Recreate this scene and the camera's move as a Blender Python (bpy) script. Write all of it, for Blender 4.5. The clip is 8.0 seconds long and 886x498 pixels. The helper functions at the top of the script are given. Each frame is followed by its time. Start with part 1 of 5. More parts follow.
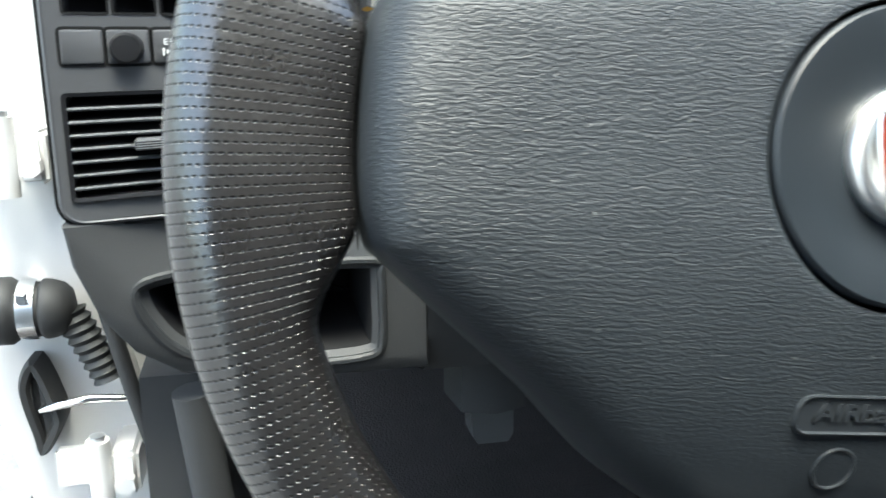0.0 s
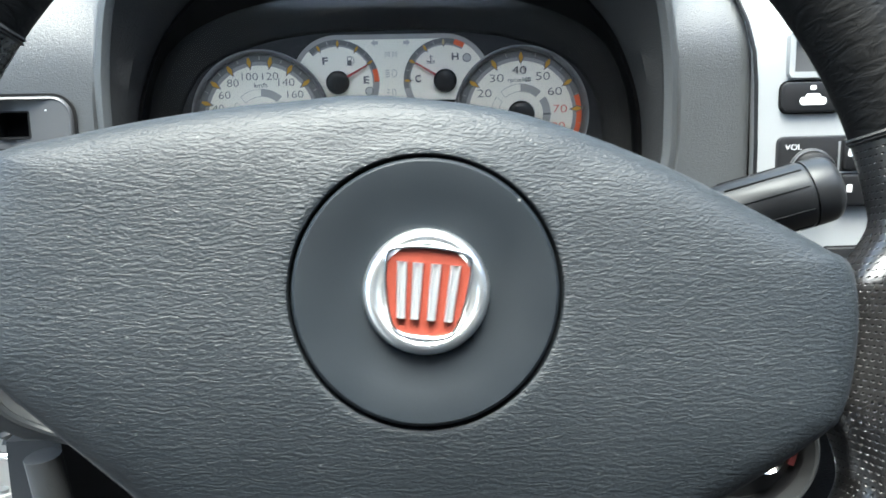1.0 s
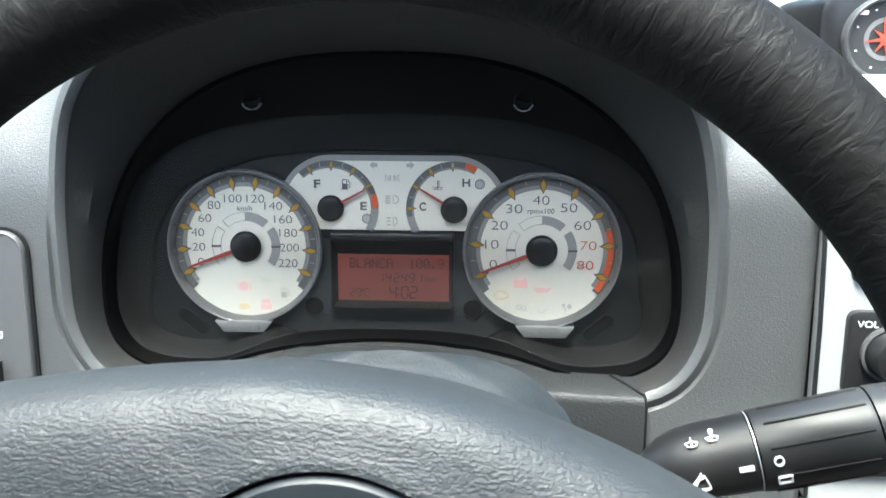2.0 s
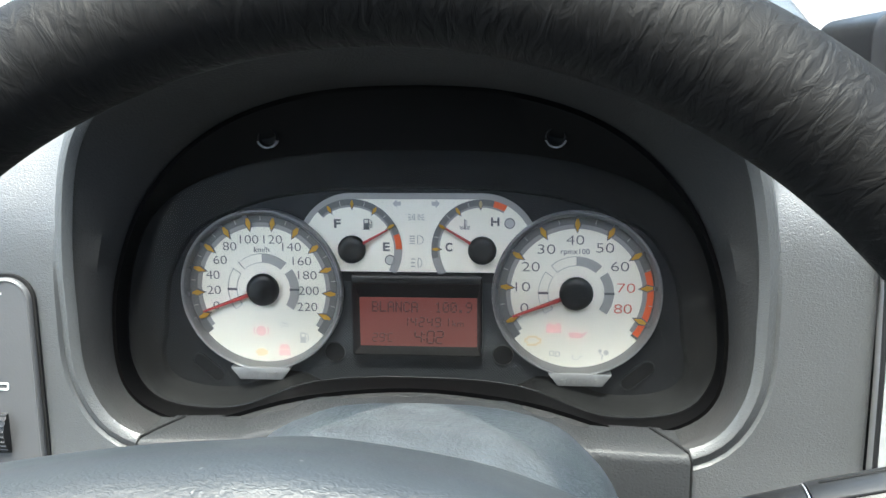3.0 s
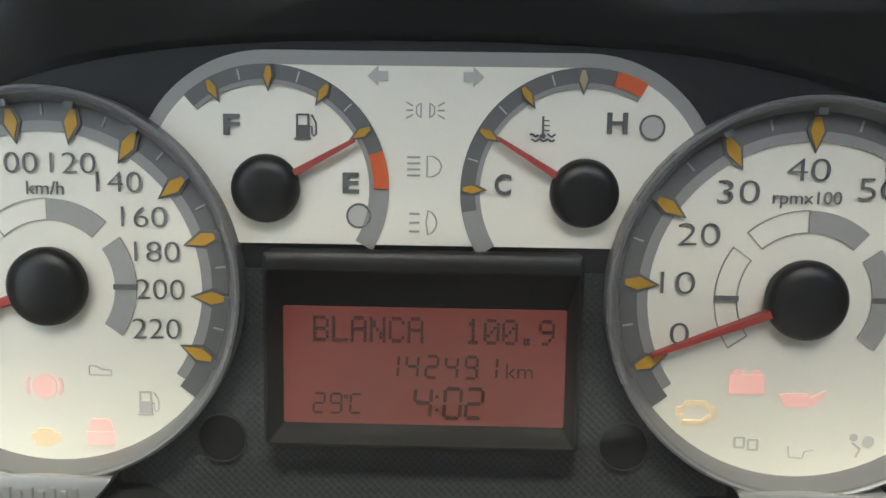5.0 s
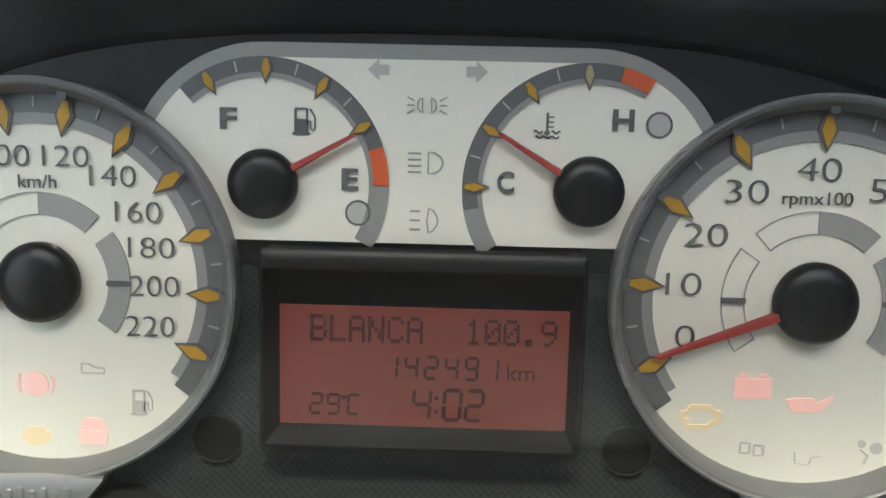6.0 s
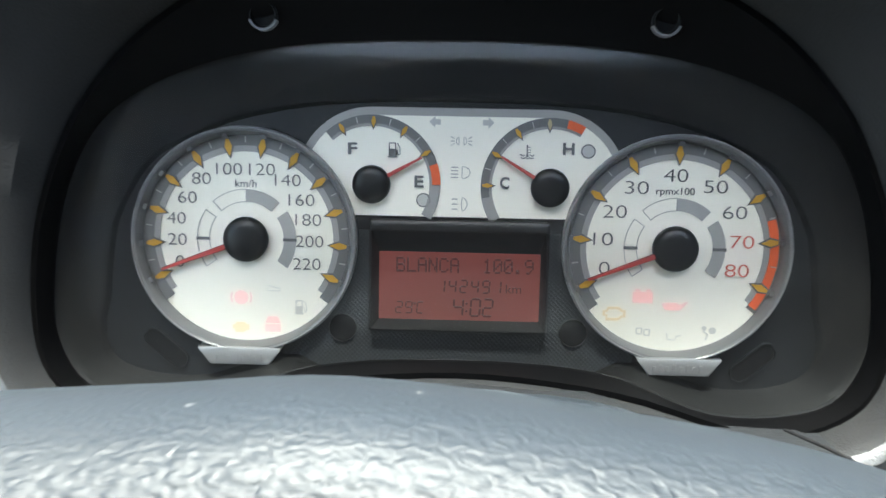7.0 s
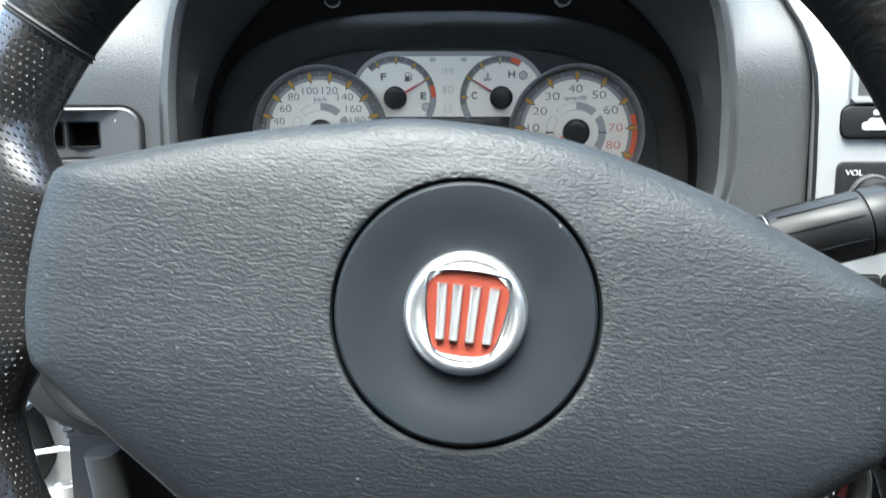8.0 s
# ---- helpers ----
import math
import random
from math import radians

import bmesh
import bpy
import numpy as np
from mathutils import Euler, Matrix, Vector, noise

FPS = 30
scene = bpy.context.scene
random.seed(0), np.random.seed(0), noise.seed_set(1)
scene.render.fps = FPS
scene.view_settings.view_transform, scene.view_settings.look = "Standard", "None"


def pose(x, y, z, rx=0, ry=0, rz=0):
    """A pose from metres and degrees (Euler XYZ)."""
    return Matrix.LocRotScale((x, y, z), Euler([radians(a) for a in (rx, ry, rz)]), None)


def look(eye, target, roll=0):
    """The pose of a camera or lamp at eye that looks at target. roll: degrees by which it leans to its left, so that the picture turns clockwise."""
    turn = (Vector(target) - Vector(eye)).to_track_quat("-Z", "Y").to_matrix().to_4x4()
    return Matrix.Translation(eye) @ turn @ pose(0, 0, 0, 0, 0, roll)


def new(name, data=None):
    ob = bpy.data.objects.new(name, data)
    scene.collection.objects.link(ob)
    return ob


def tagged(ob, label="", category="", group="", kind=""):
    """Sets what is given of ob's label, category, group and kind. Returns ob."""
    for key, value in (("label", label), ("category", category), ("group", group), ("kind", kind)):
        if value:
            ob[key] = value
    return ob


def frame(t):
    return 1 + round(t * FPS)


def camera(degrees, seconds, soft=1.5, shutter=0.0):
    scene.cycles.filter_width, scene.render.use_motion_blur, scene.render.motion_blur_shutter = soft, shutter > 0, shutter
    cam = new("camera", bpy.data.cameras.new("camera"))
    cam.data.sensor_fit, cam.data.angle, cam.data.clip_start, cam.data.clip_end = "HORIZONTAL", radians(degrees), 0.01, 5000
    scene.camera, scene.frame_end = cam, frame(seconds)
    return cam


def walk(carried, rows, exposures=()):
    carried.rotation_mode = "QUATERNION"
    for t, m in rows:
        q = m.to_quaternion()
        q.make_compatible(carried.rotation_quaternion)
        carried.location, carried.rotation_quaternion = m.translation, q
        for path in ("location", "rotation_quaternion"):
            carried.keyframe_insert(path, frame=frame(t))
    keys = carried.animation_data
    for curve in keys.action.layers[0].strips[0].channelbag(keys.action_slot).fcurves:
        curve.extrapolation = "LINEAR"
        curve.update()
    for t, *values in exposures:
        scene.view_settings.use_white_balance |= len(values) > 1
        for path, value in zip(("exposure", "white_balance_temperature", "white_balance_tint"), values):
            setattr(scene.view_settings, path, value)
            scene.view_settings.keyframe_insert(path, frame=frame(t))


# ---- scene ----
# The instrument face sets the plan: x to the right, y into the dashboard, z up along the dials.
TILT = 13.0
FACE = pose(0, 0, 0.95, -TILT)
cam = camera(54.25, 8.0, soft=1.5, shutter=0.2)
EXPO = [(0.0, 3.22, 6480, -2), (0.5, 3.38, 6250, -2), (1.0, 3.29, 6250, -2), (2.1, 3.59, 6420, -2), (3.4, 3.64, 6650, -1), (4.0, 3.66, 7400, -1), (4.5, 3.56, 7500, -1), (5.8, 3.42, 7400, -1), (6.3, 3.48, 7250, -1), (7.0, 3.73, 6450, -2), (7.5, 3.40, 6330, -2), (7.75, 3.46, 6300, -1), (8.0, 3.30, 6280, -1)]
PATH = [
    (0.0, -0.1585, -0.4349, -0.0159, -12.01, -13.68, 0.31),
    (0.2, -0.1197, -0.4562, -0.0177, -10.12, -12.41, 1.20),
    (0.5, -0.0703, -0.4824, -0.0056, -6.35, -12.08, 0.39),
    (0.7, -0.0426, -0.4884, 0.0005, -5.15, -11.32, 0.73),
    (1.0, 0.0016, -0.4918, 0.0105, -3.13, -9.97, 1.14),
    (1.5, 0.0345, -0.4630, 0.0532, 0.40, -11.32, -0.25),
    (2.0, 0.0468, -0.4121, 0.0832, 3.14, -11.42, -0.22),
    (2.1, 0.0486, -0.4018, 0.0876, 3.66, -12.05, 0.05),
    (2.2, 0.0503, -0.3914, 0.0920, 5.13, -11.70, 0.40),
    (3.3, 0.0413, -0.3804, 0.0945, 4.82, -10.77, 0.49),
    (3.5, 0.0373, -0.3371, 0.0910, 4.80, -12.01, 0.62),
    (4.0, 0.0196, -0.2484, 0.0657, 3.05, -11.53, -0.49),
    (4.5, 0.0085, -0.1940, 0.0373, 1.87, -8.18, -0.76),
    (4.7, 0.0073, -0.1742, 0.0317, 1.54, -7.58, -0.89),
    (5.8, 0.0078, -0.1575, 0.0295, 1.33, -8.04, -0.75),
    (6.0, 0.0073, -0.1601, 0.0306, 1.56, -8.03, -1.31),
    (6.5, 0.0055, -0.2069, 0.0380, 1.37, -9.07, -1.15),
    (7.0, 0.0023, -0.2908, 0.0364, 1.68, -7.53, -1.11),
    (7.2, 0.0023, -0.3328, 0.0424, 1.71, -8.66, -1.01),
    (7.5, 0.0024, -0.4148, 0.0452, 1.51, -9.42, -0.72),
    (7.7, 0.0014, -0.4755, 0.0445, 1.03, -9.80, -0.63),
    (8.0, 0.0084, -0.4958, 0.0162, 1.31, -9.53, 0.14),
]
walk(cam, [(t, FACE @ pose(x, y, z, 90 + pitch, roll, yaw)) for t, x, y, z, yaw, pitch, roll in PATH],
     exposures=EXPO)

# ---- light ----
world = bpy.data.worlds.new("sky")
scene.world = world
world.use_nodes = True
wn, wl = world.node_tree.nodes, world.node_tree.links
sky = wn.new("ShaderNodeTexSky")
sky.sky_type = "NISHITA"
sky.sun_disc = False
sky.sun_elevation, sky.sun_rotation = radians(79), radians(225)
sky.air_density, sky.dust_density = 1.0, 4.0
wl.new(sky.outputs[0], wn["Background"].inputs[0])
wn["Background"].inputs[1].default_value = 0.135
sun = new("sun", bpy.data.lights.new("sun", "SUN"))
sun.data.energy, sun.data.angle, sun.data.color = 1.9, radians(34), (1.0, 0.99, 0.97)
sun.matrix_world = look((-0.15, -0.5, 5.4), (0, 0, 0.9))


# ---- materials ----
def nodes_of(name):
    m = bpy.data.materials.new(name)
    m.use_nodes = True
    return m, m.node_tree.nodes, m.node_tree.links, m.node_tree.nodes["Principled BSDF"]


def surface(name, colour, rough, metal=0.0, grain=0.0, size=0.0008, stretch=(1, 1, 1), vary=0.12, wear=0.06, coat=0.0, spec=0.5, specks=0.0, blotch=14.0):
    """A solid surface: colour that varies in blotches, roughness that varies in smears, and a fine relief."""
    m, n, l, p = nodes_of(name)
    tc = n.new("ShaderNodeTexCoord")
    big = n.new("ShaderNodeTexNoise")
    big.inputs["Scale"].default_value, big.inputs["Detail"].default_value = blotch, 4.0
    l.new(tc.outputs["Object"], big.inputs["Vector"])
    ramp = n.new("ShaderNodeMapRange")
    ramp.inputs["From Min"].default_value, ramp.inputs["From Max"].default_value = 0.3, 0.7
    ramp.inputs["To Min"].default_value, ramp.inputs["To Max"].default_value = 1 - vary, 1 + vary
    l.new(big.outputs["Fac"], ramp.inputs["Value"])
    mul = n.new("ShaderNodeVectorMath")
    mul.operation = "SCALE"
    mul.inputs[0].default_value = colour
    l.new(ramp.outputs[0], mul.inputs["Scale"])
    colour_out = mul.outputs[0]
    if specks:
        vo = n.new("ShaderNodeTexVoronoi")
        vo.inputs["Scale"].default_value = 95.0
        l.new(tc.outputs["Object"], vo.inputs["Vector"])
        sp = n.new("ShaderNodeMapRange")
        sp.inputs["From Min"].default_value, sp.inputs["From Max"].default_value = 0.030, 0.055
        sp.inputs["To Min"].default_value, sp.inputs["To Max"].default_value = specks * 0.5, 0.0
        l.new(vo.outputs["Distance"], sp.inputs["Value"])
        mx = n.new("ShaderNodeMix")
        mx.data_type = "RGBA"
        mx.inputs["B"].default_value = (0.30, 0.30, 0.29, 1)
        l.new(sp.outputs[0], mx.inputs["Factor"])
        l.new(mul.outputs[0], mx.inputs["A"])
        colour_out = mx.outputs["Result"]
    l.new(colour_out, p.inputs["Base Color"])
    rr = n.new("ShaderNodeMapRange")
    rr.inputs["To Min"].default_value, rr.inputs["To Max"].default_value = max(0.02, rough - wear), rough + wear
    smear = n.new("ShaderNodeTexNoise")
    smear.inputs["Scale"].default_value, smear.inputs["Detail"].default_value = 60.0, 5.0
    l.new(tc.outputs["Object"], smear.inputs["Vector"])
    l.new(smear.outputs["Fac"], rr.inputs["Value"])
    l.new(rr.outputs[0], p.inputs["Roughness"])
    p.inputs["Metallic"].default_value = metal
    p.inputs["Coat Weight"].default_value = coat
    p.inputs["Specular IOR Level"].default_value = spec
    if grain:
        mp = n.new("ShaderNodeMapping")
        mp.inputs["Scale"].default_value = stretch
        l.new(tc.outputs["Object"], mp.inputs["Vector"])
        g = n.new("ShaderNodeTexNoise")
        g.inputs["Scale"].default_value, g.inputs["Detail"].default_value = 0.5 / size, 1.5
        g.inputs["Distortion"].default_value = 0.3
        l.new(mp.outputs[0], g.inputs["Vector"])
        b = n.new("ShaderNodeBump")
        b.inputs["Strength"].default_value, b.inputs["Distance"].default_value = 1.0, grain
        l.new(g.outputs["Fac"], b.inputs["Height"])
        l.new(b.outputs[0], p.inputs["Normal"])
    return m


def glow(name, colour, strength, base=None):
    m, n, l, p = nodes_of(name)
    p.inputs["Base Color"].default_value = (*(base or colour), 1)
    p.inputs["Roughness"].default_value = 0.35
    p.inputs["Emission Color"].default_value = (*colour, 1)
    p.inputs["Emission Strength"].default_value = strength
    return m


def clear(name, gloss=0.03, amount=1.0, tint=(1, 1, 1), haze=0.0):
    """A clear pane: it lets the view through and mirrors by Fresnel; a pale film can imitate reflected haze."""
    m, n, l, p = nodes_of(name)
    n.remove(p)
    t, g, mix, fr = n.new("ShaderNodeBsdfTransparent"), n.new("ShaderNodeBsdfGlossy"), n.new("ShaderNodeMixShader"), n.new("ShaderNodeFresnel")
    t.inputs[0].default_value = (*tint, 1)
    g.inputs["Roughness"].default_value = gloss
    fr.inputs[0].default_value = 1.0 + 0.45 * amount
    l.new(fr.outputs[0], mix.inputs[0])
    under = t
    # A thin pale film stands in for the haze that the lens reflects.
    if haze:
        under, film = n.new("ShaderNodeMixShader"), n.new("ShaderNodeBsdfDiffuse")
        tc, nz, mr = n.new("ShaderNodeTexCoord"), n.new("ShaderNodeTexNoise"), n.new("ShaderNodeMapRange")
        nz.inputs["Scale"].default_value, nz.inputs["Detail"].default_value = 22.0, 6.0
        l.new(tc.outputs["Object"], nz.inputs["Vector"])
        mr.inputs["To Min"].default_value, mr.inputs["To Max"].default_value = haze * 0.4, haze * 1.6
        l.new(nz.outputs["Fac"], mr.inputs["Value"])
        l.new(mr.outputs[0], under.inputs[0])
        l.new(t.outputs[0], under.inputs[1])
        l.new(film.outputs[0], under.inputs[2])
    l.new(under.outputs[0], mix.inputs[1])
    l.new(g.outputs[0], mix.inputs[2])
    l.new(mix.outputs[0], n["Material Output"].inputs[0])
    return m


def perforated(name):
    """Black leather with rows of small punched dots; the pattern follows the metre-scaled UV map."""
    m, n, l, p = nodes_of(name)
    uv = n.new("ShaderNodeUVMap")
    uv.uv_map = "metres"
    sep = n.new("ShaderNodeSeparateXYZ")
    l.new(uv.outputs[0], sep.inputs[0])

    def math_node(op, a, b=None):
        k = n.new("ShaderNodeMath")
        k.operation = op
        for i, v in enumerate((a, b)):
            if v is None:
                continue
            if isinstance(v, (int, float)):
                k.inputs[i].default_value = v
            else:
                l.new(v, k.inputs[i])
        return k.outputs[0]

    pitch = 0.0027
    row = math_node("DIVIDE", sep.outputs[0], pitch)
    half = math_node("MULTIPLY", math_node("MODULO", math_node("FLOOR", row), 2.0), 0.5)
    col = math_node("ADD", math_node("DIVIDE", sep.outputs[1], pitch * 0.85), half)
    dx = math_node("MULTIPLY", math_node("SUBTRACT", math_node("FRACT", row), 0.5), 1.7)
    dy = math_node("SUBTRACT", math_node("FRACT", col), 0.5)
    d = math_node("SQRT", math_node("ADD", math_node("MULTIPLY", dx, dx), math_node("MULTIPLY", dy, dy)))
    dot = n.new("ShaderNodeMapRange")
    dot.inputs["From Min"].default_value, dot.inputs["From Max"].default_value = 0.12, 0.30
    dot.inputs["To Min"].default_value, dot.inputs["To Max"].default_value = 1.0, 0.0
    l.new(d, dot.inputs["Value"])
    tc = n.new("ShaderNodeTexCoord")
    wear = n.new("ShaderNodeTexNoise")
    wear.inputs["Scale"].default_value, wear.inputs["Detail"].default_value = 26.0, 5.0
    l.new(tc.outputs["Object"], wear.inputs["Vector"])
    strong = math_node("MULTIPLY", dot.outputs[0], math_node("MULTIPLY", wear.outputs["Fac"], 1.5))
    mix = n.new("ShaderNodeMix")
    mix.data_type = "RGBA"
    mix.inputs["A"].default_value, mix.inputs["B"].default_value = (0.0072, 0.0066, 0.0066, 1), (0.0016, 0.0015, 0.0015, 1)
    l.new(strong, mix.inputs["Factor"])
    l.new(mix.outputs["Result"], p.inputs["Base Color"])
    rr = n.new("ShaderNodeMapRange")
    rr.inputs["To Min"].default_value, rr.inputs["To Max"].default_value = 0.18, 0.40
    l.new(math_node("MULTIPLY", math_node("SUBTRACT", 1.0, dot.outputs[0]), 0.95), p.inputs["Specular IOR Level"])
    l.new(wear.outputs["Fac"], rr.inputs["Value"])
    l.new(rr.outputs[0], p.inputs["Roughness"])
    fine = n.new("ShaderNodeTexNoise")
    fine.inputs["Scale"].default_value, fine.inputs["Detail"].default_value = 420.0, 3.0
    l.new(tc.outputs["Object"], fine.inputs["Vector"])
    h = math_node("SUBTRACT", math_node("MULTIPLY", fine.outputs["Fac"], 0.32), math_node("MULTIPLY", dot.outputs[0], 0.6))
    b = n.new("ShaderNodeBump")
    b.inputs["Strength"].default_value, b.inputs["Distance"].default_value = 1.0, 0.00055
    l.new(h, b.inputs["Height"])
    l.new(b.outputs[0], p.inputs["Normal"])
    return m


def mesh_weave(name):
    """Dark plastic with a fine diamond knurl, its relief shading also put into the colour."""
    m, n, l, p = nodes_of(name)
    p.inputs["Base Color"].default_value, p.inputs["Roughness"].default_value = (0.014, 0.0155, 0.018, 1), 0.5
    p.inputs["Specular IOR Level"].default_value = 0.25
    tc, mp = n.new("ShaderNodeTexCoord"), n.new("ShaderNodeMapping")
    mp.inputs["Rotation"].default_value = (0, radians(45), 0)
    l.new(tc.outputs["Object"], mp.inputs["Vector"])
    v = n.new("ShaderNodeTexVoronoi")
    v.inputs["Scale"].default_value, v.inputs["Randomness"].default_value = 900.0, 0.0
    l.new(mp.outputs[0], v.inputs["Vector"])
    b = n.new("ShaderNodeBump")
    b.inputs["Strength"].default_value, b.inputs["Distance"].default_value = 0.8, 0.0004
    l.new(v.outputs["Distance"], b.inputs["Height"])
    # Hollows darker, ridges lighter: the knurl's shade is coloured in.
    cr = n.new("ShaderNodeMapRange")
    cr.inputs["From Min"].default_value, cr.inputs["From Max"].default_value = 0.2, 0.6
    l.new(v.outputs["Distance"], cr.inputs["Value"])
    mx = n.new("ShaderNodeMix")
    mx.data_type = "RGBA"
    mx.inputs["A"].default_value, mx.inputs["B"].default_value = (0.009, 0.0100, 0.0112, 1), (0.047, 0.0510, 0.0555, 1)
    l.new(cr.outputs[0], mx.inputs["Factor"])
    l.new(mx.outputs["Result"], p.inputs["Base Color"])
    l.new(b.outputs[0], p.inputs["Normal"])
    return m


def wrinkled(name):
    """Black leather drawn round the rim, with creases across its length."""
    m, n, l, p = nodes_of(name)
    p.inputs["Base Color"].default_value = (0.0042, 0.0041, 0.0041, 1)
    uv, mp, sm = n.new("ShaderNodeUVMap"), n.new("ShaderNodeMapping"), n.new("ShaderNodeTexNoise")
    uv.uv_map = "metres"
    mp.inputs["Scale"].default_value = (1.0, 0.40, 1.0)
    l.new(uv.outputs[0], mp.inputs["Vector"])
    g = n.new("ShaderNodeTexNoise")
    g.inputs["Scale"].default_value, g.inputs["Detail"].default_value, g.inputs["Distortion"].default_value = 260.0, 4.0, 0.8
    l.new(mp.outputs[0], g.inputs["Vector"])
    sm.inputs["Scale"].default_value = 40.0
    l.new(uv.outputs[0], sm.inputs["Vector"])
    rr = n.new("ShaderNodeMapRange")
    rr.inputs["To Min"].default_value, rr.inputs["To Max"].default_value = 0.46, 0.72
    p.inputs["Specular IOR Level"].default_value = 0.14
    l.new(sm.outputs["Fac"], rr.inputs["Value"])
    l.new(rr.outputs[0], p.inputs["Roughness"])
    b = n.new("ShaderNodeBump")
    b.inputs["Strength"].default_value, b.inputs["Distance"].default_value = 1.0, 0.0008
    l.new(g.outputs["Fac"], b.inputs["Height"])
    l.new(b.outputs[0], p.inputs["Normal"])
    return m


def hide(name, colour, rough, spec, scale, stretch, lean, depth, specks=0.0, worn=None, ridge=0.0):
    """Moulded plastic with the grain of leather: pebbles between creases, drawn out along one way, over slow smears and
    a few dusty specks.
    """
    m = surface(name, colour, rough, spec=spec, vary=0.09, wear=0.07, specks=specks)
    n, l = m.node_tree.nodes, m.node_tree.links
    p = n["Principled BSDF"]
    tc, turn, mp = n.new("ShaderNodeTexCoord"), n.new("ShaderNodeMapping"), n.new("ShaderNodeMapping")
    turn.inputs["Rotation"].default_value = (0, radians(lean), 0)
    mp.inputs["Scale"].default_value = stretch
    l.new(tc.outputs["Object"], turn.inputs["Vector"])
    l.new(turn.outputs[0], mp.inputs["Vector"])
    pebble, ripple, lift = n.new("ShaderNodeTexNoise"), n.new("ShaderNodeTexNoise"), n.new("ShaderNodeMath")
    for node, k, warp in ((pebble, 1.0, 0.9), (ripple, 2.3, 0.0)):
        node.inputs["Scale"].default_value, node.inputs["Detail"].default_value, node.inputs["Distortion"].default_value = scale * k, 0.0, warp
        l.new(mp.outputs[0], node.inputs["Vector"])
    lift.operation = "MULTIPLY_ADD"
    lift.inputs[1].default_value = 0.22
    l.new(ripple.outputs["Fac"], lift.inputs[0])
    l.new(pebble.outputs["Fac"], lift.inputs[2])
    height = lift.outputs[0]
    if ridge:
        wave, both = n.new("ShaderNodeTexWave"), n.new("ShaderNodeMath")
        wave.wave_type, wave.bands_direction = "BANDS", "Z"
        for key, v in (("Scale", ridge), ("Distortion", 9.0), ("Detail", 1.0), ("Detail Scale", 1.7), ("Detail Roughness", 0.5)):
            wave.inputs[key].default_value = v
        l.new(mp.outputs[0], wave.inputs["Vector"])
        both.operation = "MULTIPLY_ADD"
        both.inputs[1].default_value = 0.19
        l.new(wave.outputs["Fac"], both.inputs[0])
        l.new(height, both.inputs[2])
        height = both.outputs[0]
    b = n.new("ShaderNodeBump")
    b.inputs["Strength"].default_value, b.inputs["Distance"].default_value = 1.0, depth
    l.new(height, b.inputs["Height"])
    l.new(b.outputs[0], p.inputs["Normal"])
    if worn:
        # the grain thins out where the skin was drawn over the edge
        depth_of, fade = n.new("ShaderNodeSeparateXYZ"), n.new("ShaderNodeMapRange")
        fade.inputs["From Min"].default_value, fade.inputs["From Max"].default_value = worn
        fade.inputs["To Min"].default_value, fade.inputs["To Max"].default_value = 1.0, 0.16
        l.new(tc.outputs["Object"], depth_of.inputs[0])
        l.new(depth_of.outputs["Y"], fade.inputs["Value"])
        l.new(fade.outputs[0], b.inputs["Strength"])
    return m


PAD = hide("pad_plastic", (0.0118, 0.0146, 0.0176), 0.53, 0.36, 1400.0, (0.42, 0.42, 1.0), 0.0, 0.00026, specks=0.35, worn=(0.0060, 0.0160), ridge=180.0)
PAD_SMOOTH = surface("pad_emboss", (0.0165, 0.0190, 0.0218), 0.40, vary=0.10)
DISC = surface("smooth_plastic", (0.0085, 0.0112, 0.0142), 0.44, spec=0.35, specks=1.0, grain=0.00002, size=0.0004, vary=0.18, wear=0.10)
LEATHER = perforated("perforated_leather")
SMOOTH_LEATHER = wrinkled("smooth_leather")
CHROME = surface("chrome", (0.88, 0.88, 0.87), 0.15, metal=1.0, vary=0.04, wear=0.06)
BRIGHT = surface("bright_chrome", (0.95, 0.95, 0.94), 0.33, metal=1.0, vary=0.03, wear=0.05)
SATIN = surface("satin_metal", (0.56, 0.57, 0.58), 0.36, metal=0.85, vary=0.05)
TAB = surface("tab_metal", (0.34, 0.345, 0.35), 0.42, metal=0.7, vary=0.08, wear=0.1, grain=0.00003, size=0.0004)
RED = surface("red_enamel", (0.175, 0.033, 0.020), 0.34, vary=0.10, coat=0.5)
LOCKRED = surface("dark_red_mark", (0.055, 0.008, 0.008), 0.5, vary=0.1)
FASCIA = hide("grey_fascia", (0.050, 0.0525, 0.0545), 0.40, 0.5, 1500.0, (0.7, 1.0, 0.9), 8.0, 0.00018)
# Fascia plastic on the hood's inside, coloured darker for the shade in there.
HOOD_SHADE = surface("shaded_hood", (0.0190, 0.0192, 0.0196), 0.62, spec=0.20, grain=0.00022, size=0.0005, vary=0.10)
LOWER = surface("lower_dash", (0.034, 0.035, 0.036), 0.55, spec=0.25, grain=0.00012, size=0.0005, vary=0.10)
SHROUD = surface("column_shroud", (0.031, 0.039, 0.047), 0.38, grain=0.0005, size=0.0010, vary=0.16, wear=0.12)
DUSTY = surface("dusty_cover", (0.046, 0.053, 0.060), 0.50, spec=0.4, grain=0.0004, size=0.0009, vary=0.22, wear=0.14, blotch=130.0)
STRIPGREY = surface("strip_grey", (0.0200, 0.0212, 0.0225), 0.48, spec=0.25, grain=0.00026, size=0.0006, vary=0.08)
SILVER = surface("silver_panel", (0.30, 0.31, 0.315), 0.42, metal=0.25, grain=0.00006, size=0.0005, vary=0.05)
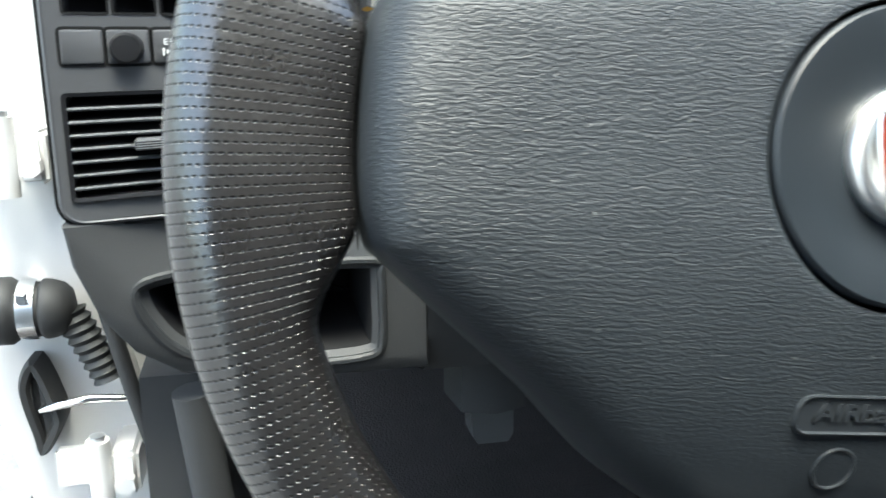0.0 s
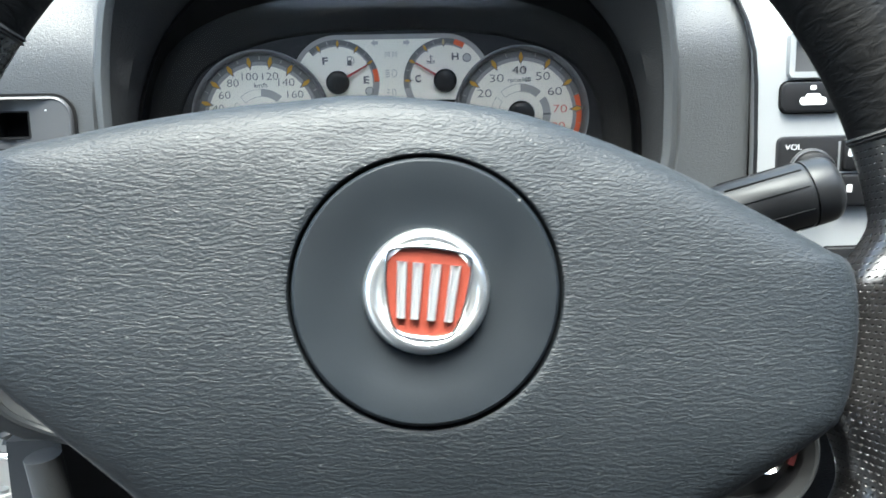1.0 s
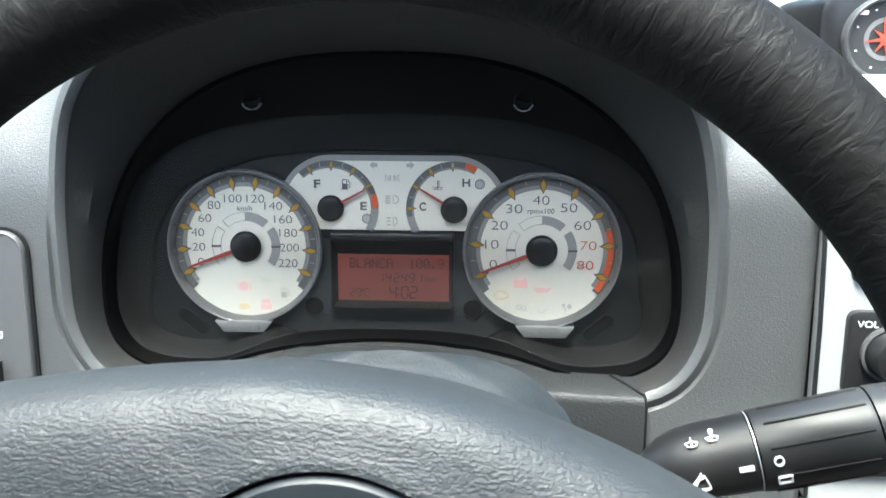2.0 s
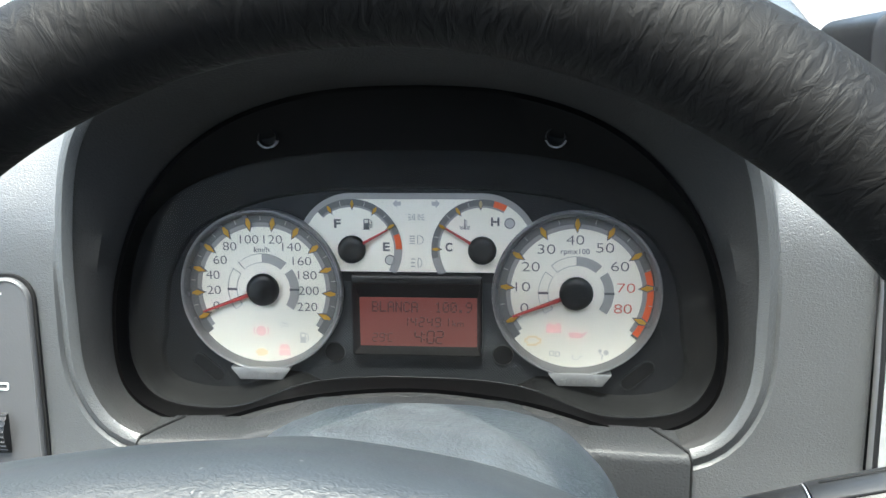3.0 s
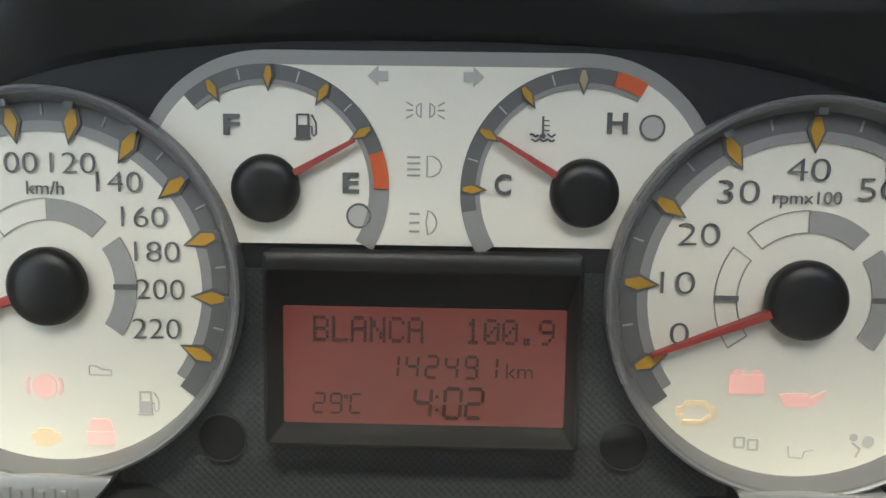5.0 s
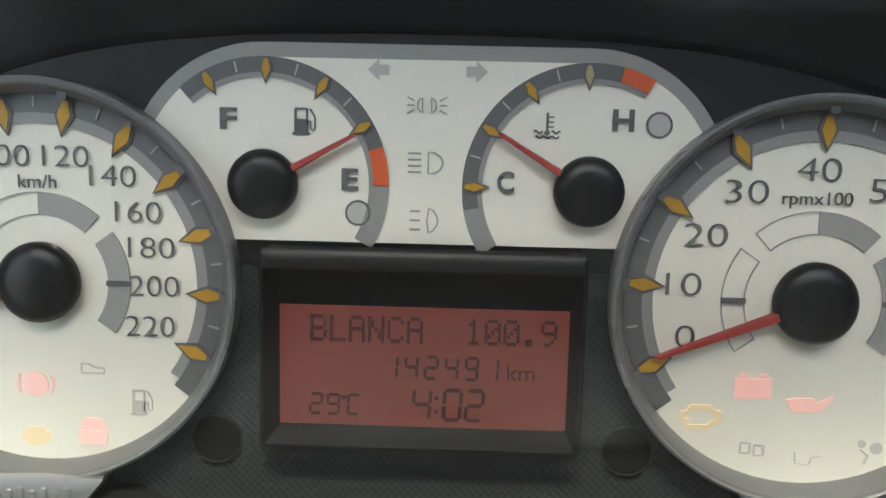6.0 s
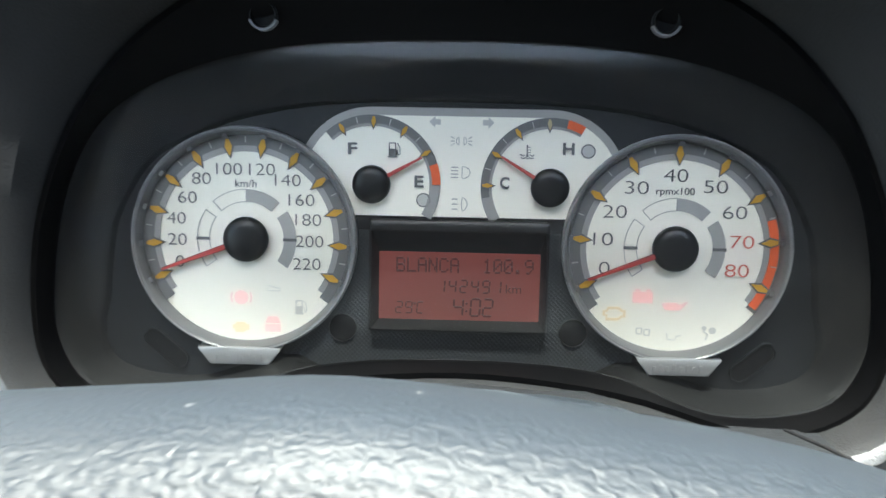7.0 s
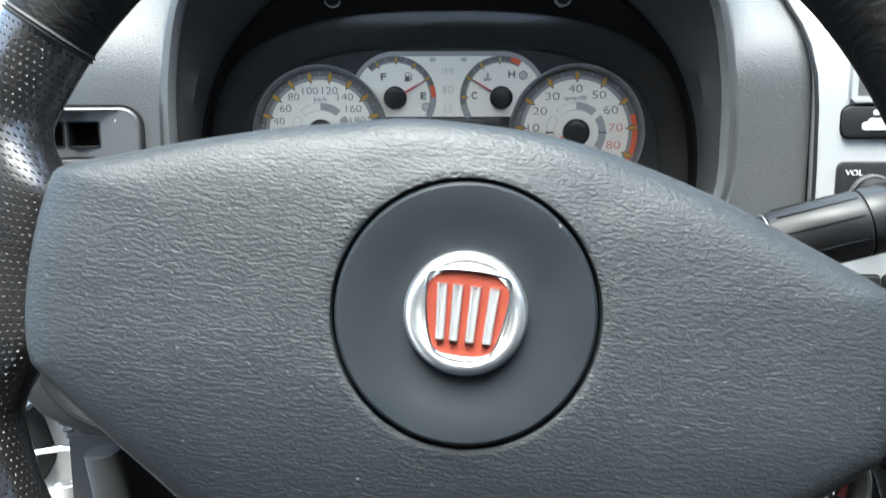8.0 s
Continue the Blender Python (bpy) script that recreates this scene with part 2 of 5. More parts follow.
GUNMETAL = surface("gunmetal_panel", (0.066, 0.067, 0.070), 0.42, metal=0.15, grain=0.00005, size=0.0005, vary=0.06)
BLACK = surface("black_plastic", (0.011, 0.011, 0.012), 0.36, spec=0.35, vary=0.2, wear=0.1)
STALK = surface("stalk_plastic", (0.0125, 0.0128, 0.0135), 0.42, spec=0.32, grain=0.00003, size=0.0005, vary=0.15, wear=0.1)
GLOSS = surface("black_trim", (0.0017, 0.0017, 0.0019), 0.55, spec=0.09, vary=0.1, wear=0.06)
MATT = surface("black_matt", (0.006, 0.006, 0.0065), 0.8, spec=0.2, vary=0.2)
PLATE = mesh_weave("knurled_plate")
PLAIN = surface("cluster_plate", (0.0095, 0.0105, 0.0118), 0.55, spec=0.4, grain=0.00006, size=0.0005, vary=0.10)
SURROUND = surface("cluster_surround", (0.0165, 0.0168, 0.0172), 0.46, spec=0.25, grain=0.00003, size=0.0005, vary=0.12, wear=0.10)
WHITE = surface("dial_white", (0.88, 0.85, 0.745), 0.5, vary=0.03)
BANDDARK = surface("dial_band_dark", (0.14, 0.14, 0.14), 0.45, vary=0.04)
BANDLIGHT = surface("dial_band_light", (0.30, 0.295, 0.285), 0.45, vary=0.04)
BEZEL = surface("dial_bezel", (0.15, 0.15, 0.153), 0.30, vary=0.05)
RIMLINE = surface("dial_rim", (0.20, 0.20, 0.205), 0.28, vary=0.05)
INK = surface("ink", (0.130, 0.129, 0.130), 0.5, vary=0.05)
INKGREY = surface("ink_grey", (0.36, 0.355, 0.335), 0.5, vary=0.03)
PANELGREY = surface("gauge_panel_grey", (0.33, 0.32, 0.30), 0.45, vary=0.04)
INKPALE = surface("ink_pale", (0.50, 0.49, 0.46), 0.5, vary=0.03)
FAINT = surface("ink_faint", (0.60, 0.585, 0.54), 0.5, vary=0.03)
HUB = surface("hub_black", (0.006, 0.006, 0.0065), 0.38, spec=0.40, vary=0.2)
INKRED = surface("ink_red", (0.66, 0.16, 0.115), 0.5, vary=0.03)
AMBER = surface("amber_mark", (0.52, 0.285, 0.032), 0.45, vary=0.08)
PALEAMBER = surface("faded_mark", (0.45, 0.36, 0.20), 0.45, vary=0.08)
ORANGE = surface("orange_mark", (0.70, 0.12, 0.04), 0.45, vary=0.04)
NEEDLE = surface("needle_red", (0.42, 0.060, 0.055), 0.4, vary=0.03)
LCD = glow("lcd_screen", (0.55, 0.075, 0.045), 0.007, base=(0.180, 0.052, 0.044))
LCDINK = surface("lcd_ink", (0.065, 0.016, 0.015), 0.4, vary=0.03)
LAMPRED = glow("telltale_red", (1.0, 0.18, 0.16), 0.035, base=(0.80, 0.67, 0.62))
LAMPAMBER = glow("telltale_amber", (1.0, 0.50, 0.10), 0.022, base=(0.80, 0.70, 0.50))
PAINT = surface("white_body_paint", (0.56, 0.55, 0.53), 0.32, vary=0.06, coat=0.4)
RUBBER = surface("black_rubber", (0.016, 0.016, 0.016), 0.65, vary=0.2)
CARPET = surface("dark_carpet", (0.010, 0.008, 0.008), 0.95, grain=0.002, size=0.0015, vary=0.3)
LINING = surface("cabin_lining", (0.34, 0.335, 0.325), 0.85, vary=0.08)
ASPHALT = surface("asphalt", (0.10, 0.10, 0.102), 0.9, grain=0.003, size=0.004, vary=0.25)
MARK = surface("white_print", (0.62, 0.63, 0.63), 0.5, vary=0.03)
CLEAR = clear("clear_lens", 0.06, 0.7, haze=0.005)
GLASS = clear("window_glass", 0.01, 1.0, (0.93, 0.96, 0.95))


# ---- builders ----
def thing(name, m, label, category, group="", kind=""):
    e = new(name)
    e.matrix_world = m
    return tagged(e, label, category, group, kind)


def part(name, bm, material, parent, label="", flat=False):
    """One mesh object under a thing or a part."""
    bmesh.ops.recalc_face_normals(bm, faces=bm.faces[:])
    for f in bm.faces:
        f.smooth = not flat
    for e in bm.edges:
        if len(e.link_faces) == 2 and e.calc_face_angle(0) > 0.7:
            e.smooth = False
    me = bpy.data.meshes.new(name)
    bm.to_mesh(me)
    bm.free()
    me.materials.append(material)
    ob = new(name, me)
    ob.parent = parent
    if label:
        ob["label"] = label
    return ob


def circle(cx, cz, r, n=48, a0=0.0):
    return [(cx + r * math.cos(a0 + 2 * math.pi * i / n), cz + r * math.sin(a0 + 2 * math.pi * i / n)) for i in range(n)]


def spline(points, n=6):
    """A closed smooth line through the points (any dimension)."""
    out, k = [], len(points)
    for i in range(k):
        p = [Vector(points[(i + j - 1) % k]) for j in range(4)]
        for s in range(n):
            t = s / n
            out.append(tuple(0.5 * (2 * p[1] + (p[2] - p[0]) * t + (2 * p[0] - 5 * p[1] + 4 * p[2] - p[3]) * t * t + (3 * p[1] - p[0] - 3 * p[2] + p[3]) * t ** 3)))
    return out


def mirrored(half):
    """A closed outline from its right half, top middle first and bottom middle last."""
    left = [(-p[0], *p[1:]) for p in reversed(half) if abs(p[0]) > 1e-6]
    return list(half) + left


def rounded(x0, z0, x1, z1, r, n=5):
    out = []
    for cx, cz, a in ((x1 - r, z1 - r, 0), (x0 + r, z1 - r, 90), (x0 + r, z0 + r, 180), (x1 - r, z0 + r, 270)):
        out += [(cx + r * math.cos(radians(a + 90 * i / n)), cz + r * math.sin(radians(a + 90 * i / n))) for i in range(n + 1)]
    return out


def loft(loops, cap0=False, cap1=False, closed=True, bm=None):
    """Skin through loops of equal length, each a list of 3D points."""
    bm = bm or bmesh.new()
    rings = [[bm.verts.new(p) for p in lp] for lp in loops]
    for a, b in zip(rings, rings[1:]):
        k = len(a)
        for i in range(k if closed else k - 1):
            j = (i + 1) % k
            bm.faces.new((a[i], a[j], b[j], b[i]))
    if cap0:
        bm.faces.new(rings[0])
    if cap1:
        bm.faces.new(rings[-1])
    return bm


def at_y(outline, y):
    return [(p[0], y, p[1]) for p in outline]


def shrink(outline, d):
    """The outline moved inwards by about d (outwards: minus)."""
    k, out = len(outline), []
    area = sum(outline[i][0] * outline[(i + 1) % k][1] - outline[(i + 1) % k][0] * outline[i][1] for i in range(k))
    s = 1 if area > 0 else -1
    for i in range(k):
        a, b = Vector(outline[i - 1]), Vector(outline[(i + 1) % k])
        t = (b - a).normalized()
        out.append((outline[i][0] - s * t.y * d, outline[i][1] + s * t.x * d))
    return out


def slab(outline, front, back, bevel=0.0, bm=None):
    """A plate with the outline in x and z, from y = front (towards the driver) to back, with a rounded front edge."""
    if bevel:
        loops = [at_y(outline, back), at_y(outline, front + bevel), at_y(shrink(outline, bevel * 0.3), front + bevel * 0.3), at_y(shrink(outline, bevel), front)]
    else:
        loops = [at_y(outline, back), at_y(outline, front)]
    return loft(loops, True, True, bm=bm)


def ring(outer, inner, front, back, bm=None, front_in=None):
    """A frame between two outlines of equal count."""
    fi = front if front_in is None else front_in
    loops = [at_y(outer, back), at_y(outer, front), at_y(inner, fi), at_y(inner, back)]
    bm = loft(loops, bm=bm)
    return bm


def band(cx, cz, r0, r1, a0, a1, front, thick=0.0003, n=None):
    """A piece of a flat ring between two angles in degrees."""
    n = n or max(3, int(abs(a1 - a0) / 4))
    arc = [radians(a0 + (a1 - a0) * i / n) for i in range(n + 1)]
    pts = [(cx + r1 * math.cos(a), cz + r1 * math.sin(a)) for a in arc] + [(cx + r0 * math.cos(a), cz + r0 * math.sin(a)) for a in reversed(arc)]
    return slab(pts, front, front + thick)


def poly(points, front, thick=0.0003):
    return slab(points, front, front + thick)


def turned(cx, cz, a, shape):
    """Points of a shape given along (radius, side) at the angle a in degrees round a centre."""
    c, s = math.cos(radians(a)), math.sin(radians(a))
    return [(cx + r * c - t * s, cz + r * s + t * c) for r, t in shape]


def lettering(name, body, size, x, z, front, material, parent, squeeze=1.0, turn=0.0, label="", thick=0.0001, width=0.0, bold=0.0):
    """Raised writing that faces the driver, its middle at x, z."""
    cu = bpy.data.curves.new(name, "FONT")
    cu.body, cu.size, cu.align_x, cu.align_y, cu.extrude = body, size, "CENTER", "CENTER", thick
    cu.offset = bold
    tmp = new("tmp", cu)
    bpy.context.view_layer.update()
    me = bpy.data.meshes.new_from_object(tmp.evaluated_get(bpy.context.evaluated_depsgraph_get()))
    bpy.data.objects.remove(tmp)
    bpy.data.curves.remove(cu)
    xs, zs = [v.co.x for v in me.vertices], [v.co.y for v in me.vertices]
    me.transform(Matrix.Translation((-(max(xs) + min(xs)) / 2, -(max(zs) + min(zs)) / 2, 0)))
    if width:
        squeeze = width / (max(xs) - min(xs))
    me.transform(pose(x, front, z, 90, -turn) @ Matrix.Diagonal((squeeze, 1, 1, 1)))
    me.name = name
    me.materials.clear()
    me.materials.append(material)
    ob = new(name, me)
    ob.parent = parent
    if label:
        ob["label"] = label
    return ob


def tube(path, radius, n=10, closed=False, bm=None):
    """A round bar along a line of points; radius is a number or one for each point."""
    bm = bm or bmesh.new()
    pts = [Vector(p) for p in path]
    rings = []
    k = len(pts)
    for i, p in enumerate(pts):
        t = (pts[(i + 1) % k] - pts[i - 1]) if closed or 0 < i < k - 1 else (pts[min(i + 1, k - 1)] - pts[max(i - 1, 0)])
        t.normalize()
        u = t.cross(Vector((0.137, 0.92, 0.31))).normalized()
        v = t.cross(u)
        r = radius if isinstance(radius, (int, float)) else radius[i]
        rings.append([bm.verts.new(p + r * (u * math.cos(2 * math.pi * j / n) + v * math.sin(2 * math.pi * j / n))) for j in range(n)])
    pairs = list(zip(rings, rings[1:])) + ([(rings[-1], rings[0])] if closed else [])
    for a, b in pairs:
        for j in range(n):
            bm.faces.new((a[j], a[(j + 1) % n], b[(j + 1) % n], b[j]))
    if not closed:
        bm.faces.new(rings[0])
        bm.faces.new(rings[-1])
    return bm


def lathe(profile, n=48, cx=0.0, cz=0.0, bm=None, cap0=False, cap1=False):
    """Turned about a line along y: the profile is (radius, y)."""
    return loft([[(cx + r * math.cos(2 * math.pi * i / n), y, cz + r * math.sin(2 * math.pi * i / n)) for i in range(n)] for r, y in profile], cap0, cap1, bm=bm)


def box(x0, y0, z0, x1, y1, z1, bevel=0.0):
    bm = bmesh.new()
    bmesh.ops.create_cube(bm, size=1.0)
    for v in bm.verts:
        v.co = Vector((x0 + (v.co.x + 0.5) * (x1 - x0), y0 + (v.co.y + 0.5) * (y1 - y0), z0 + (v.co.z + 0.5) * (z1 - z0)))
    if bevel:
        bmesh.ops.bevel(bm, geom=bm.edges[:] + bm.verts[:], offset=bevel, segments=3, affect="EDGES", clamp_overlap=True)
    return bm


# ---- the place: ground, cabin shell, windscreen ----
def plain(name, bm, material, label, category, kind="structure", m=None):
    ob = part(name, bm, material, None, label)
    if m is not None:
        ob.matrix_world = m
    return tagged(ob, "", category, "", kind)


plain("ground", box(-60, -60, -0.2, 60, 60, 0.0), ASPHALT, "grey asphalt ground outside the open car door", "ground")
plain("floor", box(-0.42, -1.3, 0.30, 1.15, 0.75, 0.36), CARPET, "dark brown carpeted car floor in the footwell", "floor")
plain("wall_front", box(-0.42, 0.62, 0.36, 1.15, 0.70, 0.93), CARPET, "dark carpeted bulkhead behind the pedals", "wall")
# Unseen walls: height and reach are invented to hold light off the dashboard.
plain("wall_rear", box(-0.55, -1.36, 0.36, 1.22, -1.30, 1.50), LINING, "grey lined unseen rear wall, closed to keep light out", "wall")
plain("wall_right", box(1.15, -1.3, 0.30, 1.20, 0.80, 1.46), LINING, "grey lined unseen right wall, full height to hold off side light", "wall")
plain("wall_left", box(-0.50, -1.3, 0.30, -0.44, -0.55, 1.46), LINING, "grey unseen left wall, added to block light by the open door", "wall")
# The roof opening is unseen and added, to let light fall from above.
hole = [(-0.32, -0.60), (1.00, -0.60), (1.00, -0.06), (-0.32, -0.06)]
roof = [(-0.50, -1.3), (1.20, -1.3), (1.20, 0.0), (-0.50, 0.0)]
plain("ceiling", loft([[(x, y, 1.46) for x, y in hole], [(x, y, 1.46) for x, y in roof], [(x, y, 1.50) for x, y in roof], [(x, y, 1.50) for x, y in hole], [(x, y, 1.46) for x, y in hole]]), LINING, "pale grey unseen headlining with an added opening for top light", "ceiling")
ws = loft([[(-0.45, 0.86, 0.97), (1.15, 0.86, 0.97), (1.15, 0.868, 0.972), (-0.45, 0.868, 0.972)],
           [(-0.40, 0.0, 1.47), (1.10, 0.0, 1.47), (1.10, 0.008, 1.474), (-0.40, 0.008, 1.474)]], True, True)
screen = plain("window_1", ws, GLASS, "clear windscreen above the dashboard", "window")
screen.visible_shadow = False
plain("pillar", loft([[(-0.50, 0.80, 0.95), (-0.44, 0.80, 0.95), (-0.44, 0.88, 0.95), (-0.50, 0.88, 0.95)],
                      [(-0.46, -0.04, 1.47), (-0.40, -0.04, 1.47), (-0.40, 0.04, 1.47), (-0.46, 0.04, 1.47)]], True, True), PAINT, "white painted windscreen pillar", "pillar")


# ---- dashboard ----
dash = thing("dashboard", FACE, "grey grained plastic dashboard with an instrument hood", "dashboard")


def fascia_y(z):
    """The fascia stands upright and bends forward at its top."""
    return -0.045 + (12.0 * (z - 0.028) ** 2 if z > 0.028 else 0.0) - (0.10 * (-0.06 - z) if z < -0.06 else 0.0)


# the hood: outlines (x, z, y) of its right half, top middle first
LIP = mirrored([(0, 0.113, -0.088), (0.038, 0.110, -0.087), (0.074, 0.103, -0.082), (0.106, 0.090, -0.070), (0.128, 0.068, -0.056), (0.138, 0.034, -0.048),
                (0.1405, 0.0, -0.045), (0.138, -0.032, -0.045), (0.122, -0.053, -0.045), (0.085, -0.058, -0.045), (0.045, -0.052, -0.045), (0, -0.046, -0.045)])
TRIM_OUT = mirrored([(0, 0.0925), (0.036, 0.0907), (0.066, 0.0835), (0.089, 0.0718), (0.1075, 0.0555), (0.1222, 0.0340),
                     (0.1325, 0.002), (0.1328, -0.034), (0.120, -0.051), (0.094, -0.0560), (0.050, -0.0440), (0, -0.0390)])
TRIM_IN = mirrored([(0, 0.0657), (0.040, 0.0645), (0.071, 0.0600), (0.097, 0.0510), (0.1150, 0.0385), (0.1262, 0.0180),
                    (0.1318, -0.010), (0.1310, -0.034), (0.118, -0.0500), (0.084, -0.0528), (0.046, -0.0396), (0, -0.0366)])
lip = spline(LIP, 5)
lip2 = [(p[0], p[1]) for p in lip]
trim_out, trim_in = spline(TRIM_OUT, 5), spline(TRIM_IN, 5)


def lipped(d, dy, scale=1.0):
    return [(q[0] * scale, p[2] + dy, q[1]) for p, q in zip(lip, shrink(lip2, d))]


part("hood", loft([at_y(trim_out, -0.024), [(a[0] * 0.4 + b[0] * 0.6, -0.024 * 0.35 + a[2] * 0.65, a[1] * 0.5 + b[1] * 0.5) for a, b in zip(lip, trim_out)],
                   lipped(0.0008, 0.004), lipped(-0.0004, 0.0018)]), HOOD_SHADE, dash, "grained inside of the instrument hood, darkened for its shade")


def flank(s):
    """The hood's outer side, s from its lip (0) to where it has swept into the fascia (1)."""
    out = []
    for p, q, r in zip(lip, shrink(lip2, -0.0090), shrink(lip2, -0.0240)):
        y1 = fascia_y(q[1])
        y0 = min(p[2] + 0.004, y1)
        round_ = max(0.0, min(0.022, (y1 - y0) * 0.75))
        k = round_ / 0.022
        if s < 0.5:
            y, w = y0 + (y1 - round_ - y0) * s * 2, 0.0
        else:
            a = (s - 0.5) * math.pi
            y, w = y1 - round_ + round_ * math.sin(a), (1 - math.cos(a)) * k
        x, z = q[0] + (r[0] - q[0]) * w, q[1] + (r[1] - q[1]) * w
        out.append((x, y if s < 0.5 else y + (fascia_y(z) - fascia_y(q[1])) * w, z))
    return out


# hood side and fascia in one skin
X0, X1, Z0, Z1 = -0.236, 0.1875, -0.115, 0.150
skin = [lipped(-0.0004, 0.0018), lipped(-0.0014, 0.0005), lipped(-0.004, -0.0005), lipped(-0.0060, 0.0004), lipped(-0.0078, 0.0016)] + [flank(s) for s in (0.0, 0.25, 0.5, 0.6, 0.7, 0.8, 0.9, 1.0)]
spread = ((0.12, 0), (0.3, 0), (0.5, 0), (0.75, 0), (0.88, 0.0002), (0.94, 0.0010), (0.98, 0.0026), (1.0, 0.0050))
loops = [[] for _ in spread]
for (x, _, z), (ux, uz) in zip(skin[-1], lip2):
    a = math.atan2(uz - 0.02, ux)
    c, s = math.cos(a), math.sin(a)
    k = min((X1 if c > 0 else -X0) / max(abs(c), 1e-6), (Z1 - 0.02 if s > 0 else 0.02 - Z0) / max(abs(s), 1e-6))
    ex, ez = c * k, 0.02 + s * k
    edge = 1.0 if ex > X1 - 0.001 else 0.0
    for i, (t, dip) in enumerate(spread):
        px, pz = x + (ex - x) * t, z + (ez - z) * t
        loops[i].append((px, fascia_y(pz) + dip * edge, pz))
loops.append([(p[0], p[1] + 0.02, p[2]) for p in loops[-1]])
shell = loft(skin + loops)
# cut out behind the switch panel
CUT = (-0.2330, -0.0850, -0.1690, 0.0095)
for co, no in (((CUT[0], 0, 0), (1, 0, 0)), ((CUT[2], 0, 0), (1, 0, 0)), ((0, 0, CUT[1]), (0, 0, 1)), ((0, 0, CUT[3]), (0, 0, 1))):
    bmesh.ops.bisect_plane(shell, geom=shell.verts[:] + shell.edges[:] + shell.faces[:], plane_co=co, plane_no=no)
gone = [f for f in shell.faces if CUT[0] < f.calc_center_median().x < CUT[2] and CUT[1] < f.calc_center_median().z < CUT[3]]
bmesh.ops.delete(shell, geom=gone, context="FACES")
part("fascia", shell, FASCIA, dash, "grey grained fascia sweeping up into the hood")
# top of the dashboard, up to the windscreen
prof = [(fascia_y(0.145) + 0.0, 0.145), (0.12, 0.170), (0.20, 0.178), (0.40, 0.150), (0.72, 0.10), (0.80, 0.06), (0.80, 0.02)]
part("dash_top", loft([[(-0.44, y, z) for y, z in prof], [(-0.2, y, z + 0.004) for y, z in prof], [(0.10, y, z + 0.004) for y, z in prof], [(0.172, y, z) for y, z in prof], [(0.186, y, z - 0.012) for y, z in prof], [(0.190, y, min(z, 0.07)) for y, z in prof]], closed=False), FASCIA, dash, "pale-lit grey dashboard top")
# strip below the instruments, cut off by two joints
STRIP = ((0.0, 0.0100), (0.04, 0.0076), (0.059, 0.0022), (0.077, -0.0026), (0.105, -0.0036), (0.120, -0.0040))


def strip_rise(x):
    for (xa, za), (xb, zb) in zip(STRIP, STRIP[1:]):
        if x <= xb:
            k = (x - xa) / (xb - xa)
            return za + (zb - za) * k * k * (3 - 2 * k)
    return STRIP[-1][1]


part("lower_strip", loft([[(x, y, z + strip_rise(abs(x))) for x in [i * 0.00585 for i in range(-20, 21)]] for y, z in
                          ((-0.025, -0.0500), (-0.040, -0.0508), (-0.0468, -0.0518), (-0.0485, -0.0532), (-0.0492, -0.0560), (-0.0495, -0.115), (-0.030, -0.115))], closed=False), STRIPGREY, dash, "grey strip below the instruments")
for s in (-1, 1):
    part("joint", tube([(s * 0.1035, -0.0262, -0.0533), (s * 0.1110, -0.0385, -0.0541), (s * 0.1162, -0.0470, -0.0553), (s * 0.1170, -0.0490, -0.0580), (s * 0.1170, -0.0495, -0.115)], 0.0006, 8), MATT, dash, "dark joint line")

# lower dashboard with its open pocket
low = bmesh.new()
I_CTRL = [(-0.110, -0.1165), (-0.150, -0.1160), (-0.190, -0.1162), (-0.2095, -0.1180), (-0.2125, -0.1240), (-0.2085, -0.1350), (-0.2000, -0.1475), (-0.1860, -0.1570), (-0.165, -0.1618), (-0.135, -0.1622), (-0.1120, -0.1605), (-0.1078, -0.1540), (-0.1075, -0.1350), (-0.1078, -0.1210)]
O_CTRL = [(-0.084, -0.0885), (-0.150, -0.0885), (-0.200, -0.0885), (-0.2385, -0.0885), (-0.2362, -0.106), (-0.2280, -0.130), (-0.2160, -0.1480), (-0.1980, -0.1620), (-0.168, -0.1700), (-0.135, -0.1705), (-0.084, -0.1705), (-0.084, -0.150), (-0.084, -0.130), (-0.084, -0.110)]
o = [tuple(Vector(O_CTRL[i]).lerp(Vector(O_CTRL[(i + 1) % 14]), k / 3)) for i in range(14) for k in range(3)]
i_ = spline(I_CTRL, 3)
i2 = shrink(i_, 0.0035)
loft([at_y(o, 0.02), at_y(o, -0.0470), at_y(shrink(o, 0.0012), -0.0484), at_y(shrink(i_, -0.0042), -0.0500), at_y(shrink(i_, -0.0020), -0.0508), at_y(i_, -0.0495), at_y(i2, -0.046)], False, False, bm=low)
part("pocket_panel", low, LOWER, dash, "dark grey lower panel with an open pocket")
# Panel plastic goes on inside; black here puts the pocket's shade into colour.
part("pocket_well", loft([at_y(i2, -0.046), at_y(shrink(i2, 0.001), -0.040), at_y(shrink(i2, 0.001), 0.045)], False, True), MATT, dash, "inside of the empty pocket, black for its shade")
part("pocket_lip", tube([(x, -0.0498, z) for x, z in shrink(i_, -0.0012)], 0.0022, 8, closed=True), STRIPGREY, dash, "smooth grey pocket lip")
part("knee_panel", loft([[(x, -0.045, -0.112), (x, -0.055, -0.135), (x, -0.040, -0.175), (x, 0.05, -0.20)] for x in (-0.085, 0.0, 0.19)], closed=False), LOWER, dash, "dark lower panel round the column")

# ---- switch panel with slots, buttons and air vent, beside the wheel ----
panel = thing("switch_panel", FACE, "grey switch panel with slots, buttons and a louvred air vent", "switch panel")
PY = -0.0470
made_before = set(bpy.data.objects)
po = rounded(-0.2385, -0.0895, -0.1588, 0.0148, 0.0100, 8)
